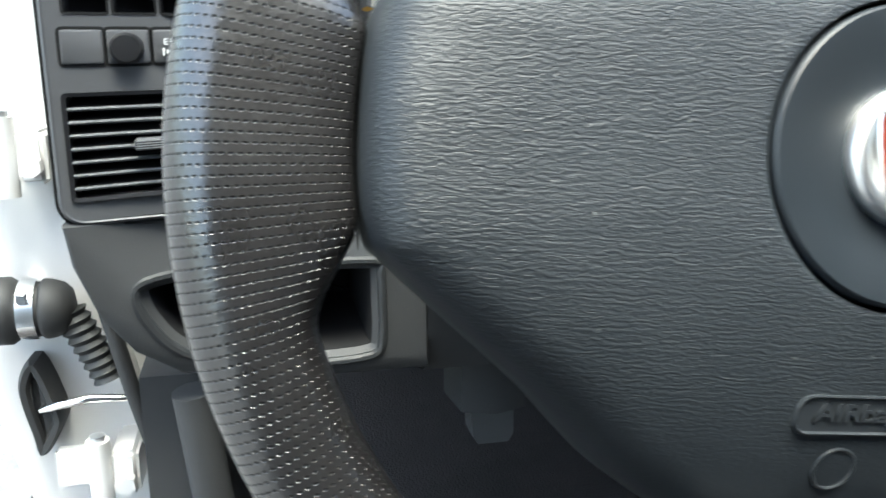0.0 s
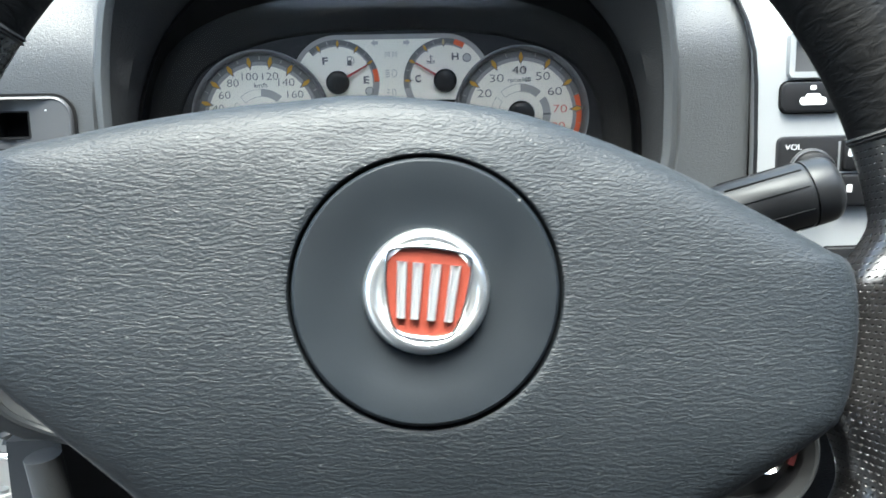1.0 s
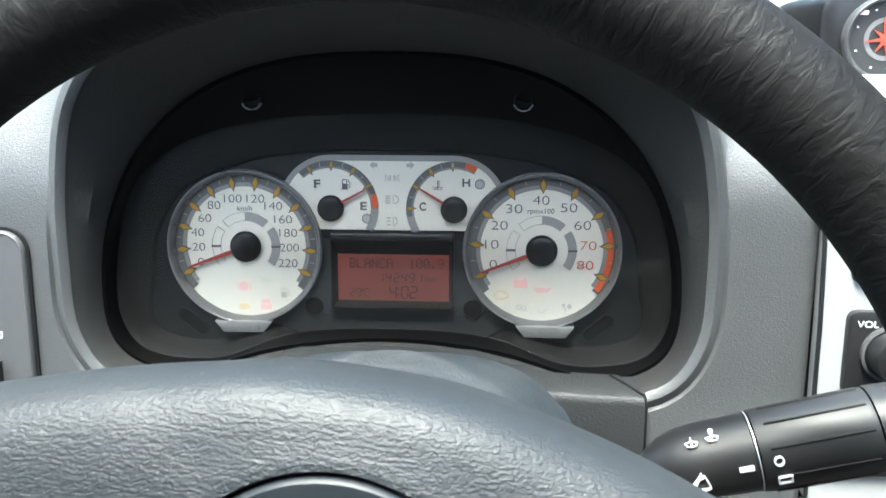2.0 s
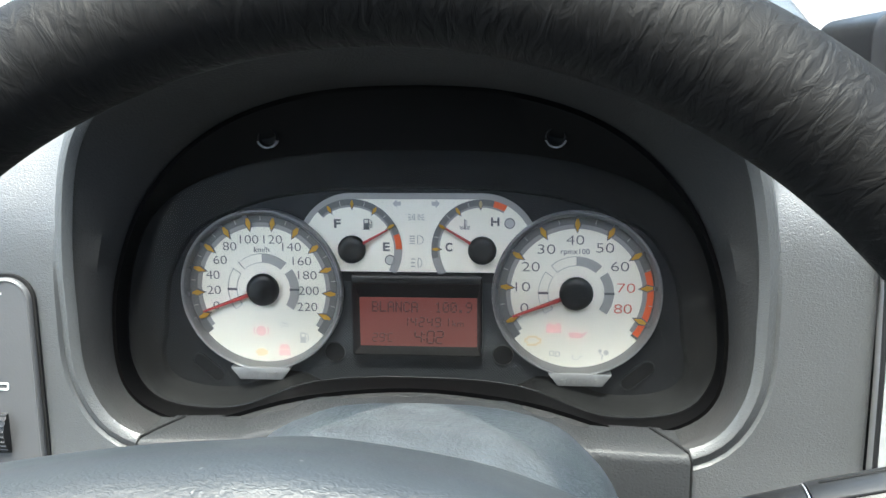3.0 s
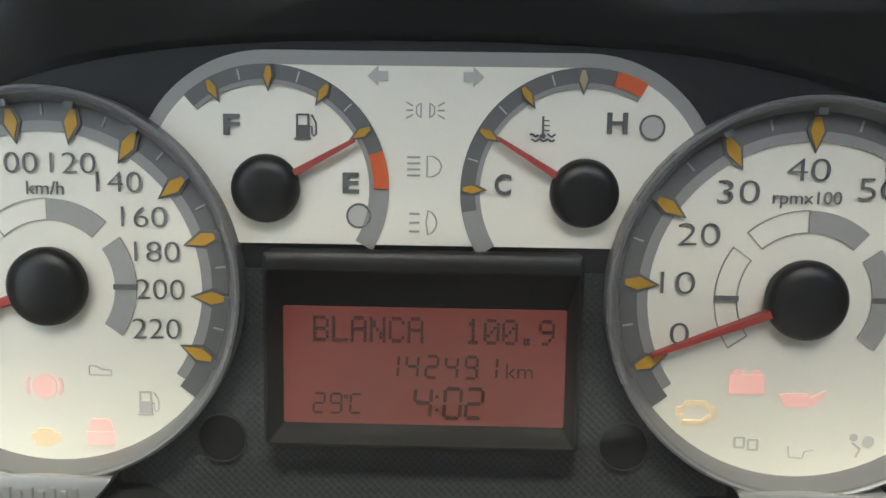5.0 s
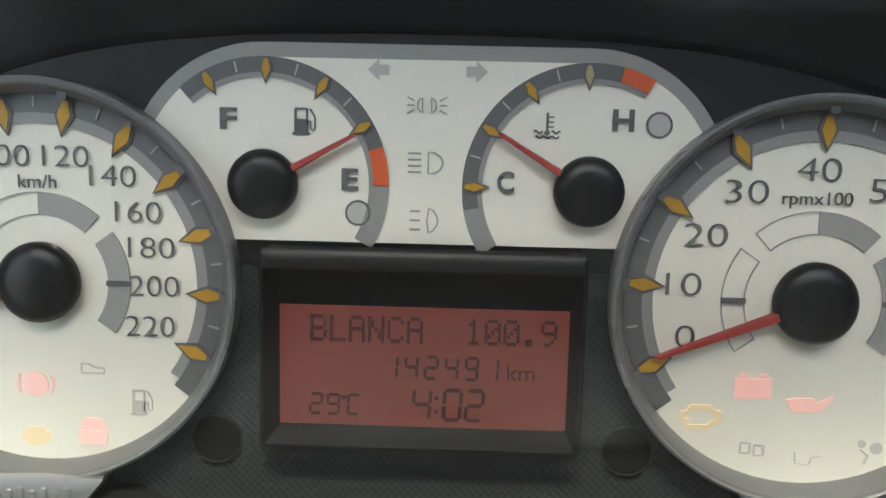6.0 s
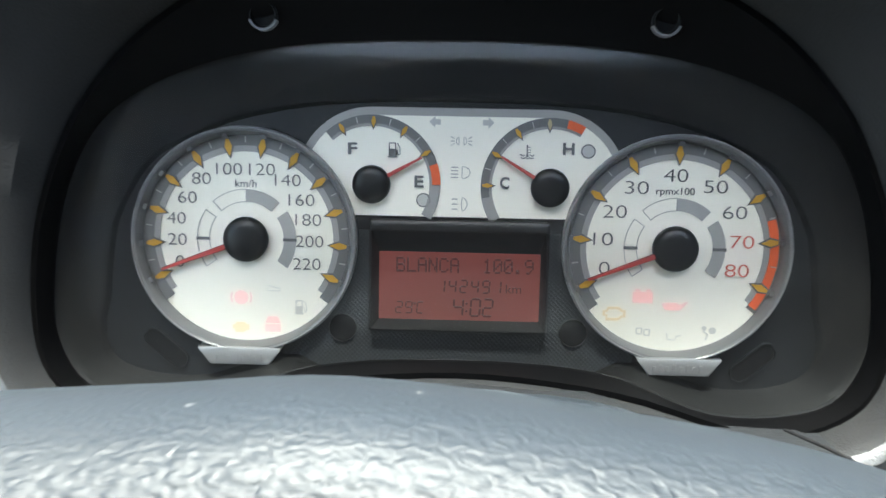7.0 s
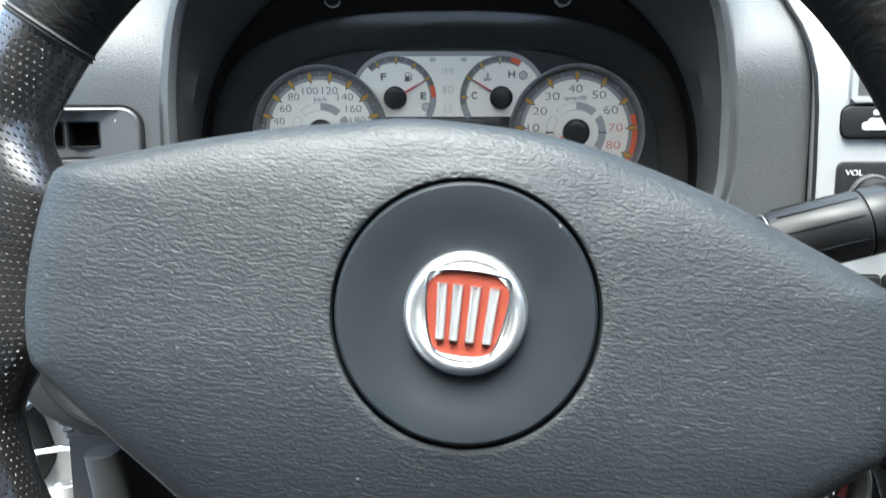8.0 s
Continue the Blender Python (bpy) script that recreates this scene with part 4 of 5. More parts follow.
def lamp_shape(kind, x, z, w):
    """Outlines of a warning symbol, w wide, round x, z."""
    def box_at(ax, az, bx, bz):
        return [(x + w * ax, z + w * az), (x + w * bx, z + w * az), (x + w * bx, z + w * bz), (x + w * ax, z + w * bz)]
    if kind == "battery":
        return [box_at(-0.5, -0.32, 0.5, 0.24), box_at(-0.38, 0.26, -0.16, 0.38), box_at(0.16, 0.26, 0.38, 0.38)]
    if kind == "door":
        return [box_at(-0.48, -0.48, 0.48, 0.0), [(x + w * a, z + w * b) for a, b in ((-0.48, 0.06), (0.48, 0.06), (0.30, 0.48), (-0.30, 0.48))]]
    if kind == "oil":
        return [[(x + w * a, z + w * b) for a, b in ((-0.6, 0.10), (-0.42, -0.22), (0.25, -0.22), (0.62, 0.16), (0.56, 0.22), (0.22, 0.04), (0.10, 0.14), (-0.30, 0.14))]]
    if kind == "engine":
        return [[(x + w * a, z + w * b) for a, b in ((-0.55, -0.12), (-0.40, -0.12), (-0.40, -0.34), (0.20, -0.34), (0.40, -0.18), (0.55, -0.18), (0.55, 0.18), (0.40, 0.18), (0.25, 0.34), (-0.30, 0.34), (-0.40, 0.16), (-0.55, 0.16))]]
    return [circle(x, z, w * 0.34, 20)]


LAMPS = ((-DX, (("brake", -0.0021, -0.0202, 0.0072, LAMPRED), ("door", 0.0088, -0.0293, 0.0056, LAMPRED), ("engine", -0.0023, -0.0306, 0.0052, LAMPAMBER))),
         (DX, (("battery", -0.0098, -0.0166, 0.0068, LAMPRED), ("oil", 0.0010, -0.0195, 0.0074, LAMPRED), ("ring", -0.0192, -0.0227, 0.0070, LAMPAMBER))))
for cx, marks in LAMPS:
    for kind, x, z, w, mt in marks:
        first = None
        if kind == "ring":
            outer = lamp_shape("engine", cx + x, z, w)[0]
            part("warning_lamp", ring(outer, shrink(outer, 0.0009), -0.0010, -0.0006), mt, tacho, "lit amber engine symbol")
            continue
        for shape in lamp_shape(kind, cx + x, z, w):
            ob = part("warning_lamp", slab(shape, -0.0010, -0.0006), mt, first or (speedo if cx < 0 else tacho), "lit warning symbol" if first is None else "")
        if kind == "brake":
            for a in (150, -30):
                part("warning_arc", band(cx + x, z, w * 0.44, w * 0.52, a, a + 60, -0.0010, 0.0004), mt, speedo, "lit warning symbol")


def pump_at(x, z, w, material, parent, front, solid):
    """A fuel pump sign, w wide and about as high, round x, z."""
    h = w * 0.58
    o = rounded(x - 0.5 * w, z - h, x + 0.12 * w, z + h, w * 0.06, 2)
    p = part("pump_symbol", ring(o, shrink(o, w * 0.09), front, front + 0.0005), material, parent, "fuel pump symbol")
    part("pump_foot", slab(rounded(x - 0.5 * w, z - h, x + 0.12 * w, z + (0.10 * h if solid else -0.8 * h), w * 0.03, 2), front, front + 0.0005), material, p)
    part("pump_base", poly([(x - 0.58 * w, z - h - 0.06 * w), (x + 0.20 * w, z - h - 0.06 * w), (x + 0.20 * w, z - h + 0.04 * w), (x - 0.58 * w, z - h + 0.04 * w)], front - 0.00008), material, p)
    line = [(0.12, -0.05), (0.24, -0.05), (0.24, -0.62), (0.34, -0.78), (0.44, -0.62), (0.44, 0.25), (0.22, 0.92)]
    part("pump_hose", tube([(x + a * w, front + 0.0002, z + b * h) for a, b in line], w * 0.042, 6), material, p)


# unlit signs: the boot lid and the reserve lamp
boot = [(-0.0023, -0.0010), (0.0022, -0.0010), (0.0022, 0.0002), (0.0004, 0.0003), (-0.0008, 0.0010), (-0.0023, 0.0010)]
boot = [(-DX + 0.0091 + a, -0.0168 + b) for a, b in boot]
part("unlit_symbol", ring(boot, shrink(boot, 0.00022), -0.0010, -0.0006), FAINT, speedo, "unlit grey symbol")
part("unlit_symbol", poly([(boot[3][0], boot[3][1]), (boot[3][0] + 0.0002, boot[3][1] + 0.0002), (boot[2][0], -0.0156), (boot[2][0] - 0.0002, -0.0157)], -0.0010), FAINT, speedo)
pump_at(-DX + 0.0186, -0.0231, 0.0040, FAINT, speedo, -0.0010, True)
for x, z in ((-0.0105, -0.0283), (-0.0079, -0.0287)):
    so = rounded(DX + x - 0.0011, z - 0.0014, DX + x + 0.0011, z + 0.0010, 0.0003, 2)
    part("unlit_symbol", ring(so, shrink(so, 0.0004), -0.0010, -0.0006), FAINT, tacho, "unlit grey symbol")
part("unlit_symbol", tube([(DX - 0.0010, -0.0008, -0.0290), (DX - 0.0008, -0.0008, -0.0312), (DX + 0.0018, -0.0008, -0.0314), (DX + 0.0022, -0.0008, -0.0300), (DX + 0.0040, -0.0008, -0.0296)], 0.0002, 6), FAINT, tacho, "unlit grey symbol")
part("unlit_symbol", slab(circle(DX + 0.0114, -0.0270, 0.0008, 14), -0.0010, -0.0006), FAINT, tacho, "unlit grey symbol")
part("unlit_symbol", slab(circle(DX + 0.0142, -0.0278, 0.0012, 14), -0.0010, -0.0006), FAINT, tacho, "unlit grey symbol")
part("unlit_symbol", tube([(DX + 0.0112, -0.0008, -0.0280), (DX + 0.0128, -0.0008, -0.0292), (DX + 0.0120, -0.0008, -0.0310)], 0.0003, 6), FAINT, tacho)

# small gauges on one white panel
HX, HZ, HR = 0.0298, 0.0195, 0.0257
arch = [(0.0352, 0.0090)] + [(HX + HR * math.cos(radians(a)), HZ + HR * math.sin(radians(a))) for a in range(24, 91, 6)]
arch[0] = (0.0420, 0.0090)
arch += [(-x, z) for x, z in reversed(arch)]
small = part("small_gauge_panel", slab(arch, -0.0006, 0.002), PANELGREY, cluster, "white panel with fuel and temperature gauges")
inner_arch = [(0.0420, 0.0090)] + [(HX + (HR - 0.0027) * math.cos(radians(a)), HZ + (HR - 0.0027) * math.sin(radians(a))) for a in range(24, 91, 6)]
inner_arch += [(-x, z) for x, z in reversed(inner_arch)]
part("white_field", slab(inner_arch, -0.0010, -0.0004), WHITE, small, "white field")


def small_gauge(sx, ticks, red, arc, needle_at, label):
    cx = sx * HX
    b = part("gauge_band", band(cx, HZ, 0.0203, 0.0231, arc[0], arc[1], -0.0014), BANDDARK, small, label)
    part("gauge_band_end", band(cx, HZ, 0.0194, 0.0231, arc[1], arc[2], -0.0014), BANDLIGHT, b)
    part("gauge_band_inner", band(cx, HZ, 0.0194, 0.0203, arc[0], arc[1], -0.0014), BANDLIGHT, b)
    for k in range(len(ticks) - 1):
        part("minor_mark", poly(turned(cx, HZ, (ticks[k][0] + ticks[k + 1][0]) / 2, [(0.0206, -0.00012), (0.0226, -0.00012), (0.0226, 0.00012), (0.0206, 0.00012)]), -0.0017), INKPALE, b)
    for a, mt in ticks:
        diamond(cx, HZ, a, 0.0180, 0.0230, 0.00122, mt, b, -0.0018)
    part("red_block", band(cx, HZ, 0.0203, 0.0231, red[0], red[1], -0.0018), ORANGE, b, "orange-red block")
    nd = part("needle", loft([[(x, -0.0036, z) for x, z in turned(cx, HZ, needle_at, [(0.003, -0.0006), (0.0190, -0.0003), (0.0190, 0.0003), (0.003, 0.0006)])],
                              [(x, -0.0026, z) for x, z in turned(cx, HZ, needle_at, [(0.003, -0.0008), (0.0192, -0.0004), (0.0192, 0.0004), (0.003, 0.0008)])]], True, True), NEEDLE, b, "red needle")
    part("hub", lathe([(0.0063, -0.0010), (0.0065, -0.0022), (0.0063, -0.0036), (0.0055, -0.0046), (0.0036, -0.0052), (0.0004, -0.0054)], 32, cx, HZ, cap1=True), HUB, nd, "black needle hub")
    return b


small_gauge(-1, ((118.5, AMBER), (88.5, AMBER), (59, AMBER), (30.5, AMBER)), (0.5, 18.5), (132, 0, -30), 29.0, "grey fuel gauge arc")
small_gauge(1, ((179, AMBER), (149.5, AMBER), (121.5, AMBER), (92, PALEAMBER)), (61, 76), (190, 61, 61.1), 148.5, "grey temperature gauge arc")
part("gauge_band_end", band(HX, HZ, 0.0194, 0.0231, 190, 212, -0.0014), BANDLIGHT, small)
for ch, x, z in (("F", -0.0363, 0.0313), ("E", -0.0139, 0.0207), ("C", 0.0147, 0.0208), ("H", 0.0356, 0.0325)):
    lettering("letter", ch, 0.0054, x, z, -0.0014, INK, small, thick=0.0002, bold=0.00014, width=0.0031 if ch != "H" else 0.0038)
for x, z in ((-0.0124, 0.0145), (0.0421, 0.0318)):
    part("round_lamp", ring(circle(x, z, 0.0024, 24), circle(x, z, 0.0020, 24), -0.0014, -0.0009), INK, small, "unlit round lamp")
    part("round_lamp_lens", slab(circle(x, z, 0.0020, 24), -0.0013, -0.0009), INKPALE, small, "pale lamp lens")
for s in (-1, 1):
    part("arrow", poly([(s * 0.0108, HZ + 0.0211), (s * 0.0088, HZ + 0.0230), (s * 0.0088, HZ + 0.0220), (s * 0.0070, HZ + 0.0220), (s * 0.0070, HZ + 0.0202), (s * 0.0088, HZ + 0.0202), (s * 0.0088, HZ + 0.0192)], -0.0014), INKPALE, small, "grey turn arrow")
    lens = [(s * 0.0007, 0.0358), (s * 0.0013, 0.0356), (s * 0.0018, 0.0350), (s * 0.0018, 0.0338), (s * 0.0013, 0.0332), (s * 0.0007, 0.0330)]
    part("symbol_line", ring(lens, shrink(lens, 0.00025), -0.0014, -0.0009), INKGREY, small)
    for k in (-1, 0, 1):
        part("symbol_line", poly([(s * 0.0023, 0.03455 + k * 0.0008), (s * 0.0036, 0.03455 + k * 0.0015), (s * 0.0036, 0.03425 + k * 0.0015), (s * 0.0023, 0.03425 + k * 0.0008)], -0.0014), INKGREY, small)
for cz, rays, x0, x1, h in ((0.0240, 4, 0.0003, 0.0033, 0.0020), (0.0134, 3, 0.0002, 0.0025, 0.0024)):
    mid = x0 + (x1 - x0) * 0.45
    lens = [(x0, cz + h), (mid, cz + h), (x1 - 0.0005, cz + h * 0.62), (x1, cz), (x1 - 0.0005, cz - h * 0.62), (mid, cz - h), (x0, cz - h)] if rays == 4 else [
        (x0 + 0.0004, cz + h), (mid + 0.0004, cz + h * 0.8), (x1 - 0.0002, cz + h * 0.4), (x1, cz), (x1 - 0.0002, cz - h * 0.4), (mid + 0.0004, cz - h * 0.8), (x0 + 0.0004, cz - h), (x0, cz)]
    part("symbol_line", ring(lens, shrink(lens, 0.00028), -0.0014, -0.0009), INKGREY, small, "grey lamp symbol")
    for k in range(rays):
        z = cz + 0.0017 - 0.0034 * k / (rays - 1)
        part("symbol_line", box(-0.0033 + (0.0005 if rays == 3 else 0), -0.0014, z - 0.00018, -0.0009, -0.0009, z + 0.00018), INKGREY, small)
pump_at(-0.0222, 0.0312, 0.0040, INK, small, -0.0014, True)
part("heat_symbol", box(0.0217, -0.0014, 0.0300, 0.0221, -0.0009, 0.0336), INK, small, "dark temperature symbol")
part("heat_symbol", slab(circle(0.0219, 0.0300, 0.0005, 14), -0.0015, -0.0009), INK, small)
for k in range(3):
    part("heat_symbol", box(0.0221, -0.0014, 0.0327 - 0.0009 * k, 0.0231, -0.0009, 0.03295 - 0.0009 * k), INK, small)
for z, x0, x1 in ((0.0301, 0.0195, 0.0211), (0.0301, 0.0227, 0.0243), (0.0292, 0.0198, 0.0241)):
    wave = [(x0 + (x1 - x0) * k / 12, -0.0012, z + 0.00022 * math.sin((x0 + (x1 - x0) * k / 12) * 4200)) for k in range(13)]
    part("heat_symbol", tube(wave, 0.00018, 5), INK, small)

# trip display
lo = rounded(-0.0300, -0.0296, 0.0300, 0.0080, 0.0010, 3)
l1 = rounded(-0.0290, -0.0286, 0.0290, 0.0040, 0.0006, 3)
l2 = rounded(-0.0270, -0.0262, 0.0275, -0.0030, 0.0004, 3)
display = part("display", loft([at_y(lo, 0.001), at_y(lo, -0.0052), at_y(shrink(lo, 0.0008), -0.0058), at_y(shrink(l1, -0.0006), -0.0058), at_y(l1, -0.0050), at_y(l2, -0.0012)]), HUB, cluster, "black display frame")
part("screen", slab(l2, -0.0014, 0.0002), LCD, display, "red-lit liquid crystal screen")
# the upper line is made of dots, five by seven to a character; the figures below of bars
DOTS = {"B": "11110 10001 10001 11110 10001 10001 11110", "L": "10000 10000 10000 10000 10000 10000 11111", "A": "01110 10001 10001 11111 10001 10001 10001",
        "N": "10001 11001 11001 10101 10011 10011 10001", "C": "01110 10001 10000 10000 10000 10001 01110", "1": "00100 01100 00100 00100 00100 00100 01110",
        "0": "01110 10001 10011 10101 11001 10001 01110", ".": "00000 00000 00000 00000 00000 01100 01100", "9": "01110 10001 10001 01111 00001 00010 01100"}
BARS = {"0": "abcdef", "1": "bc", "2": "abged", "4": "fgbc", "9": "abfgcd", "C": "adef"}


def dot_character(ch, x, z, w, h):
    """One character of the dot line, its upper left corner at x, z."""
    bm, cw, rh = bmesh.new(), w / 5, h / 7
    for r, row in enumerate(DOTS[ch].split()):
        for c, on in enumerate(row):
            if on == "1":
                x0, z0 = x + c * cw, z - r * rh
                slab([(x0 + 0.02 * cw, z0 - 0.97 * rh), (x0 + 0.98 * cw, z0 - 0.97 * rh), (x0 + 0.98 * cw, z0 - 0.03 * rh), (x0 + 0.02 * cw, z0 - 0.03 * rh)], -0.0017, -0.0013, bm=bm)
    return part("lettering", bm, LCDINK, display, flat=True)


def bar_figure(ch, x, z, w, h, t=0.00055):
    """One figure of bars, its lower left corner at x, z, leaning a little."""
    bm = bmesh.new()
    ends = {"a": ((0, 1), (1, 1)), "b": ((1, 1), (1, 0.5)), "c": ((1, 0.5), (1, 0)), "d": ((0, 0), (1, 0)), "e": ((0, 0.5), (0, 0)), "f": ((0, 1), (0, 0.5)), "g": ((0, 0.5), (1, 0.5))}
    for k in BARS[ch]:
        p, q = [Vector((x + u * w + 0.06 * v * h, z + v * h)) for u, v in ends[k]]
        d = (q - p).normalized()
        side, g = Vector((-d.y, d.x)) * t / 2, d * t * 0.25
        slab([tuple(v) for v in (p + g, p + g * 2 + side, q - g * 2 + side, q - g, q - g * 2 - side, p + g * 2 - side)], -0.0017, -0.0013, bm=bm)
    return part("lettering", bm, LCDINK, display, flat=True)


for i, ch in enumerate("BLANCA"):
    dot_character(ch, -0.0212 + 0.00365 * i, -0.0048, 0.0031, 0.0051)
for i, ch in enumerate("100.9"):
    dot_character(ch, 0.0081 + 0.00352 * i, -0.0048, 0.0031, 0.0051)
for i, ch in enumerate("142491"):
    bar_figure(ch, -0.0070 + 0.0038 * i, -0.0166, 0.0022, 0.0042)
lettering("lettering", "km", 0.0044, 0.0187, -0.0150, -0.0015, LCDINK, display, width=0.0052)
for ch, x in (("2", -0.0212), ("9", -0.0179), ("C", -0.0140)):
    bar_figure(ch, x, -0.0240, 0.0021, 0.0038, 0.00045)
part("lettering", ring(rounded(-0.0152, -0.0212, -0.0143, -0.0203, 0.0003, 3), rounded(-0.0149, -0.0209, -0.0146, -0.0206, 0.0001, 3), -0.0017, -0.0013), LCDINK, display)
for ch, x in (("4", -0.0016), ("0", 0.0042), ("2", 0.0084)):
    bar_figure(ch, x, -0.0246, 0.0031, 0.0058, 0.0007)
for z in (-0.0204, -0.0230):
    part("lettering", slab(circle(0.0029, z, 0.0004, 10), -0.0017, -0.0013), LCDINK, display)
for s in (-1, 1):
    bt = part("reset_button", lathe([(0.0046, 0.001), (0.0046, -0.0009), (0.0040, -0.0011), (0.0004, -0.0010)], 28, s * 0.0394, -0.0299, cap1=True), MATT, cluster, "black round reset button")
    part("button_edge", lathe([(0.0050, 0.001), (0.0049, -0.0014), (0.0047, -0.0015), (0.0046, 0.0006)], 28, s * 0.0394, -0.0299), LOWER, bt)
slot = turned(0.1010, -0.0388, 40, rounded(-0.0085, -0.0030, 0.0085, 0.0030, 0.0028, 4))
part("slot", slab(slot, -0.0003, 0.001), MATT, cluster, "black slanted slot")
part("slot_edge", ring(shrink(slot, -0.0006), slot, -0.0009, 0.001), PLAIN, cluster, "dark slot edge")
slot = [(-x, z) for x, z in slot]
part("slot_edge", ring(shrink(slot, -0.0006), slot, -0.0009, 0.001), PLAIN, cluster, "dark slot edge")
part("slot", slab(slot, -0.0003, 0.001), MATT, cluster, "black slanted slot")
def domed(k):
    """A loop of the lens, drawn in towards its middle by the share k and bulging towards the driver."""
    edge_ = shrink(trim_in, 0.0005)
    return [(x * (1 - k), -0.0140 - 0.0055 * (1 - (1 - k) ** 2), 0.012 + (z - 0.012) * (1 - k)) for x, z in edge_]


cl = part("lens", loft([domed(k) for k in (0, 0.04, 0.09, 0.16, 0.25, 0.36, 0.5, 0.65, 0.8, 0.92, 0.98)], False, True), CLEAR, cluster, "clear curved lens")
cl.visible_shadow = False

# ---- steering column ----
col = thing("steering_column", FACE, "blue-grey plastic steering column shroud", "steering column")


HUMP = ((-0.038, -0.040, 0.088), (-0.060, -0.036, 0.088), (-0.085, -0.034, 0.086), (-0.120, -0.039, 0.080), (-0.150, -0.049, 0.072), (-0.180, -0.062, 0.062), (-0.188, -0.075, 0.050))


def hump(y, top, half, low=-0.13):
    pts = []
    for i in range(25):
        a = math.pi * i / 24
        c, s = math.cos(a), math.sin(a)
        pts.append((0.006 + half * math.copysign(abs(c) ** 0.7, c), y, low + (top - low) * s ** 0.6 if s > 0 else low))
    return pts


def hump_z(x, y):
    """The height of the shroud's back at x, y."""
    for (ya, ta, ha), (yb, tb, hb) in zip(HUMP, HUMP[1:]):
        if y >= yb:
            break
    k = max(0.0, min(1.0, (ya - y) / (ya - yb)))
    top, half = ta + (tb - ta) * k, ha + (hb - ha) * k
    c = min(1.0, abs(x - 0.006) / half) ** (1 / 0.7)
    return -0.13 + (top + 0.13) * math.sqrt(1 - c * c) ** 0.6


part("upper_shroud", loft([hump(*h) for h in HUMP], False, True), SHROUD, col, "smooth blue-grey upper shroud")
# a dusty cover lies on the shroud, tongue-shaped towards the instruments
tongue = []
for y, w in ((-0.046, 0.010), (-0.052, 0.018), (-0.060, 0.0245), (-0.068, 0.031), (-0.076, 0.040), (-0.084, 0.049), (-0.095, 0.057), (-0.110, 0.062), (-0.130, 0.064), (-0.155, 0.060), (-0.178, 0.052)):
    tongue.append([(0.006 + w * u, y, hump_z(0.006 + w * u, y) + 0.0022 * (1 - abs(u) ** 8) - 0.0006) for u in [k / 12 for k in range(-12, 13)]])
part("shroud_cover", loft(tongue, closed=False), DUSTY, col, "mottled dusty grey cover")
part("lower_shroud", loft([[(0.006 + 0.060 * math.cos(math.pi + math.pi * i / 12), y, -0.130 + d * math.sin(math.pi + math.pi * i / 12)) for i in range(13)] for y, d in ((-0.03, 0.07), (-0.10, 0.065), (-0.185, 0.050))], False, True), LOWER, col, "dark lower shroud")
# ignition lock in its round collar, low beside the column
LX, LZ = 0.166, -0.160
lock = part("lock_housing", lathe([(0.0300, 0.010), (0.0310, -0.080), (0.0318, -0.1130), (0.0314, -0.1162), (0.0303, -0.1174), (0.0290, -0.1166), (0.0283, -0.1120), (0.0279, -0.0990), (0.0005, -0.0980)], 48, LX, LZ, cap1=True), LOWER, col, "grey collar round the ignition lock")
part("lock_well", lathe([(0.0281, -0.1080), (0.0270, -0.1005), (0.0110, -0.0998), (0.0105, -0.1030), (0.0005, -0.1030)], 36, LX, LZ, cap1=True), BLACK, lock, "black lock recess")
part("key_barrel", lathe([(0.0080, -0.1000), (0.0080, -0.1110), (0.0072, -0.1118), (0.0060, -0.1105), (0.0005, -0.1100)], 28, LX + 0.0090, LZ - 0.0030, cap1=True), CHROME, lock, "bright key barrel")
part("lock_mark", band(LX, LZ, 0.0225, 0.0255, -22, -2, -0.1060, 0.002), LOCKRED, lock, "red position mark")
skirt = [(LX - 0.052, LZ - 0.0300), (LX - 0.020, LZ - 0.0285), (LX + 0.006, LZ - 0.0285), (LX + 0.020, LZ - 0.0230), (LX + 0.022, LZ - 0.0340), (LX + 0.012, LZ - 0.052), (LX - 0.020, LZ - 0.066), (LX - 0.060, LZ - 0.062)]
part("lock_skirt", slab(skirt, -0.1120, 0.0, 0.004), LOWER, lock, "grey cover below the lock")
part("skirt_slot", slab(rounded(LX - 0.004, LZ - 0.0440, LX + 0.014, LZ - 0.0370, 0.003, 4), -0.1126, -0.110), MATT, lock, "black slot")
part("skirt_screw", lathe([(0.0026, -0.110), (0.0026, -0.1135), (0.0020, -0.1142), (0.0004, -0.1142)], 16, LX + 0.0140, LZ - 0.0310, cap1=True), CHROME, lock, "bright screw head")

# ---- wiper stalk ----
stalk = thing("wiper_stalk", FACE, "black wiper stalk with white symbols on the column", "stalk")
A, B = Vector((0.070, -0.122, -0.0630)), Vector((0.1895, -0.1298, -0.0308))
ax = (B - A).normalized()
sd = ax.cross(Vector((0, -1, 0))).normalized()
fr = sd.cross(ax)


def stalk_loops(stops, n=28):
    return [[tuple(A + ax * s + r * (sd * math.cos(2 * math.pi * i / n) + fr * math.sin(2 * math.pi * i / n))) for i in range(n)] for s, r in stops]


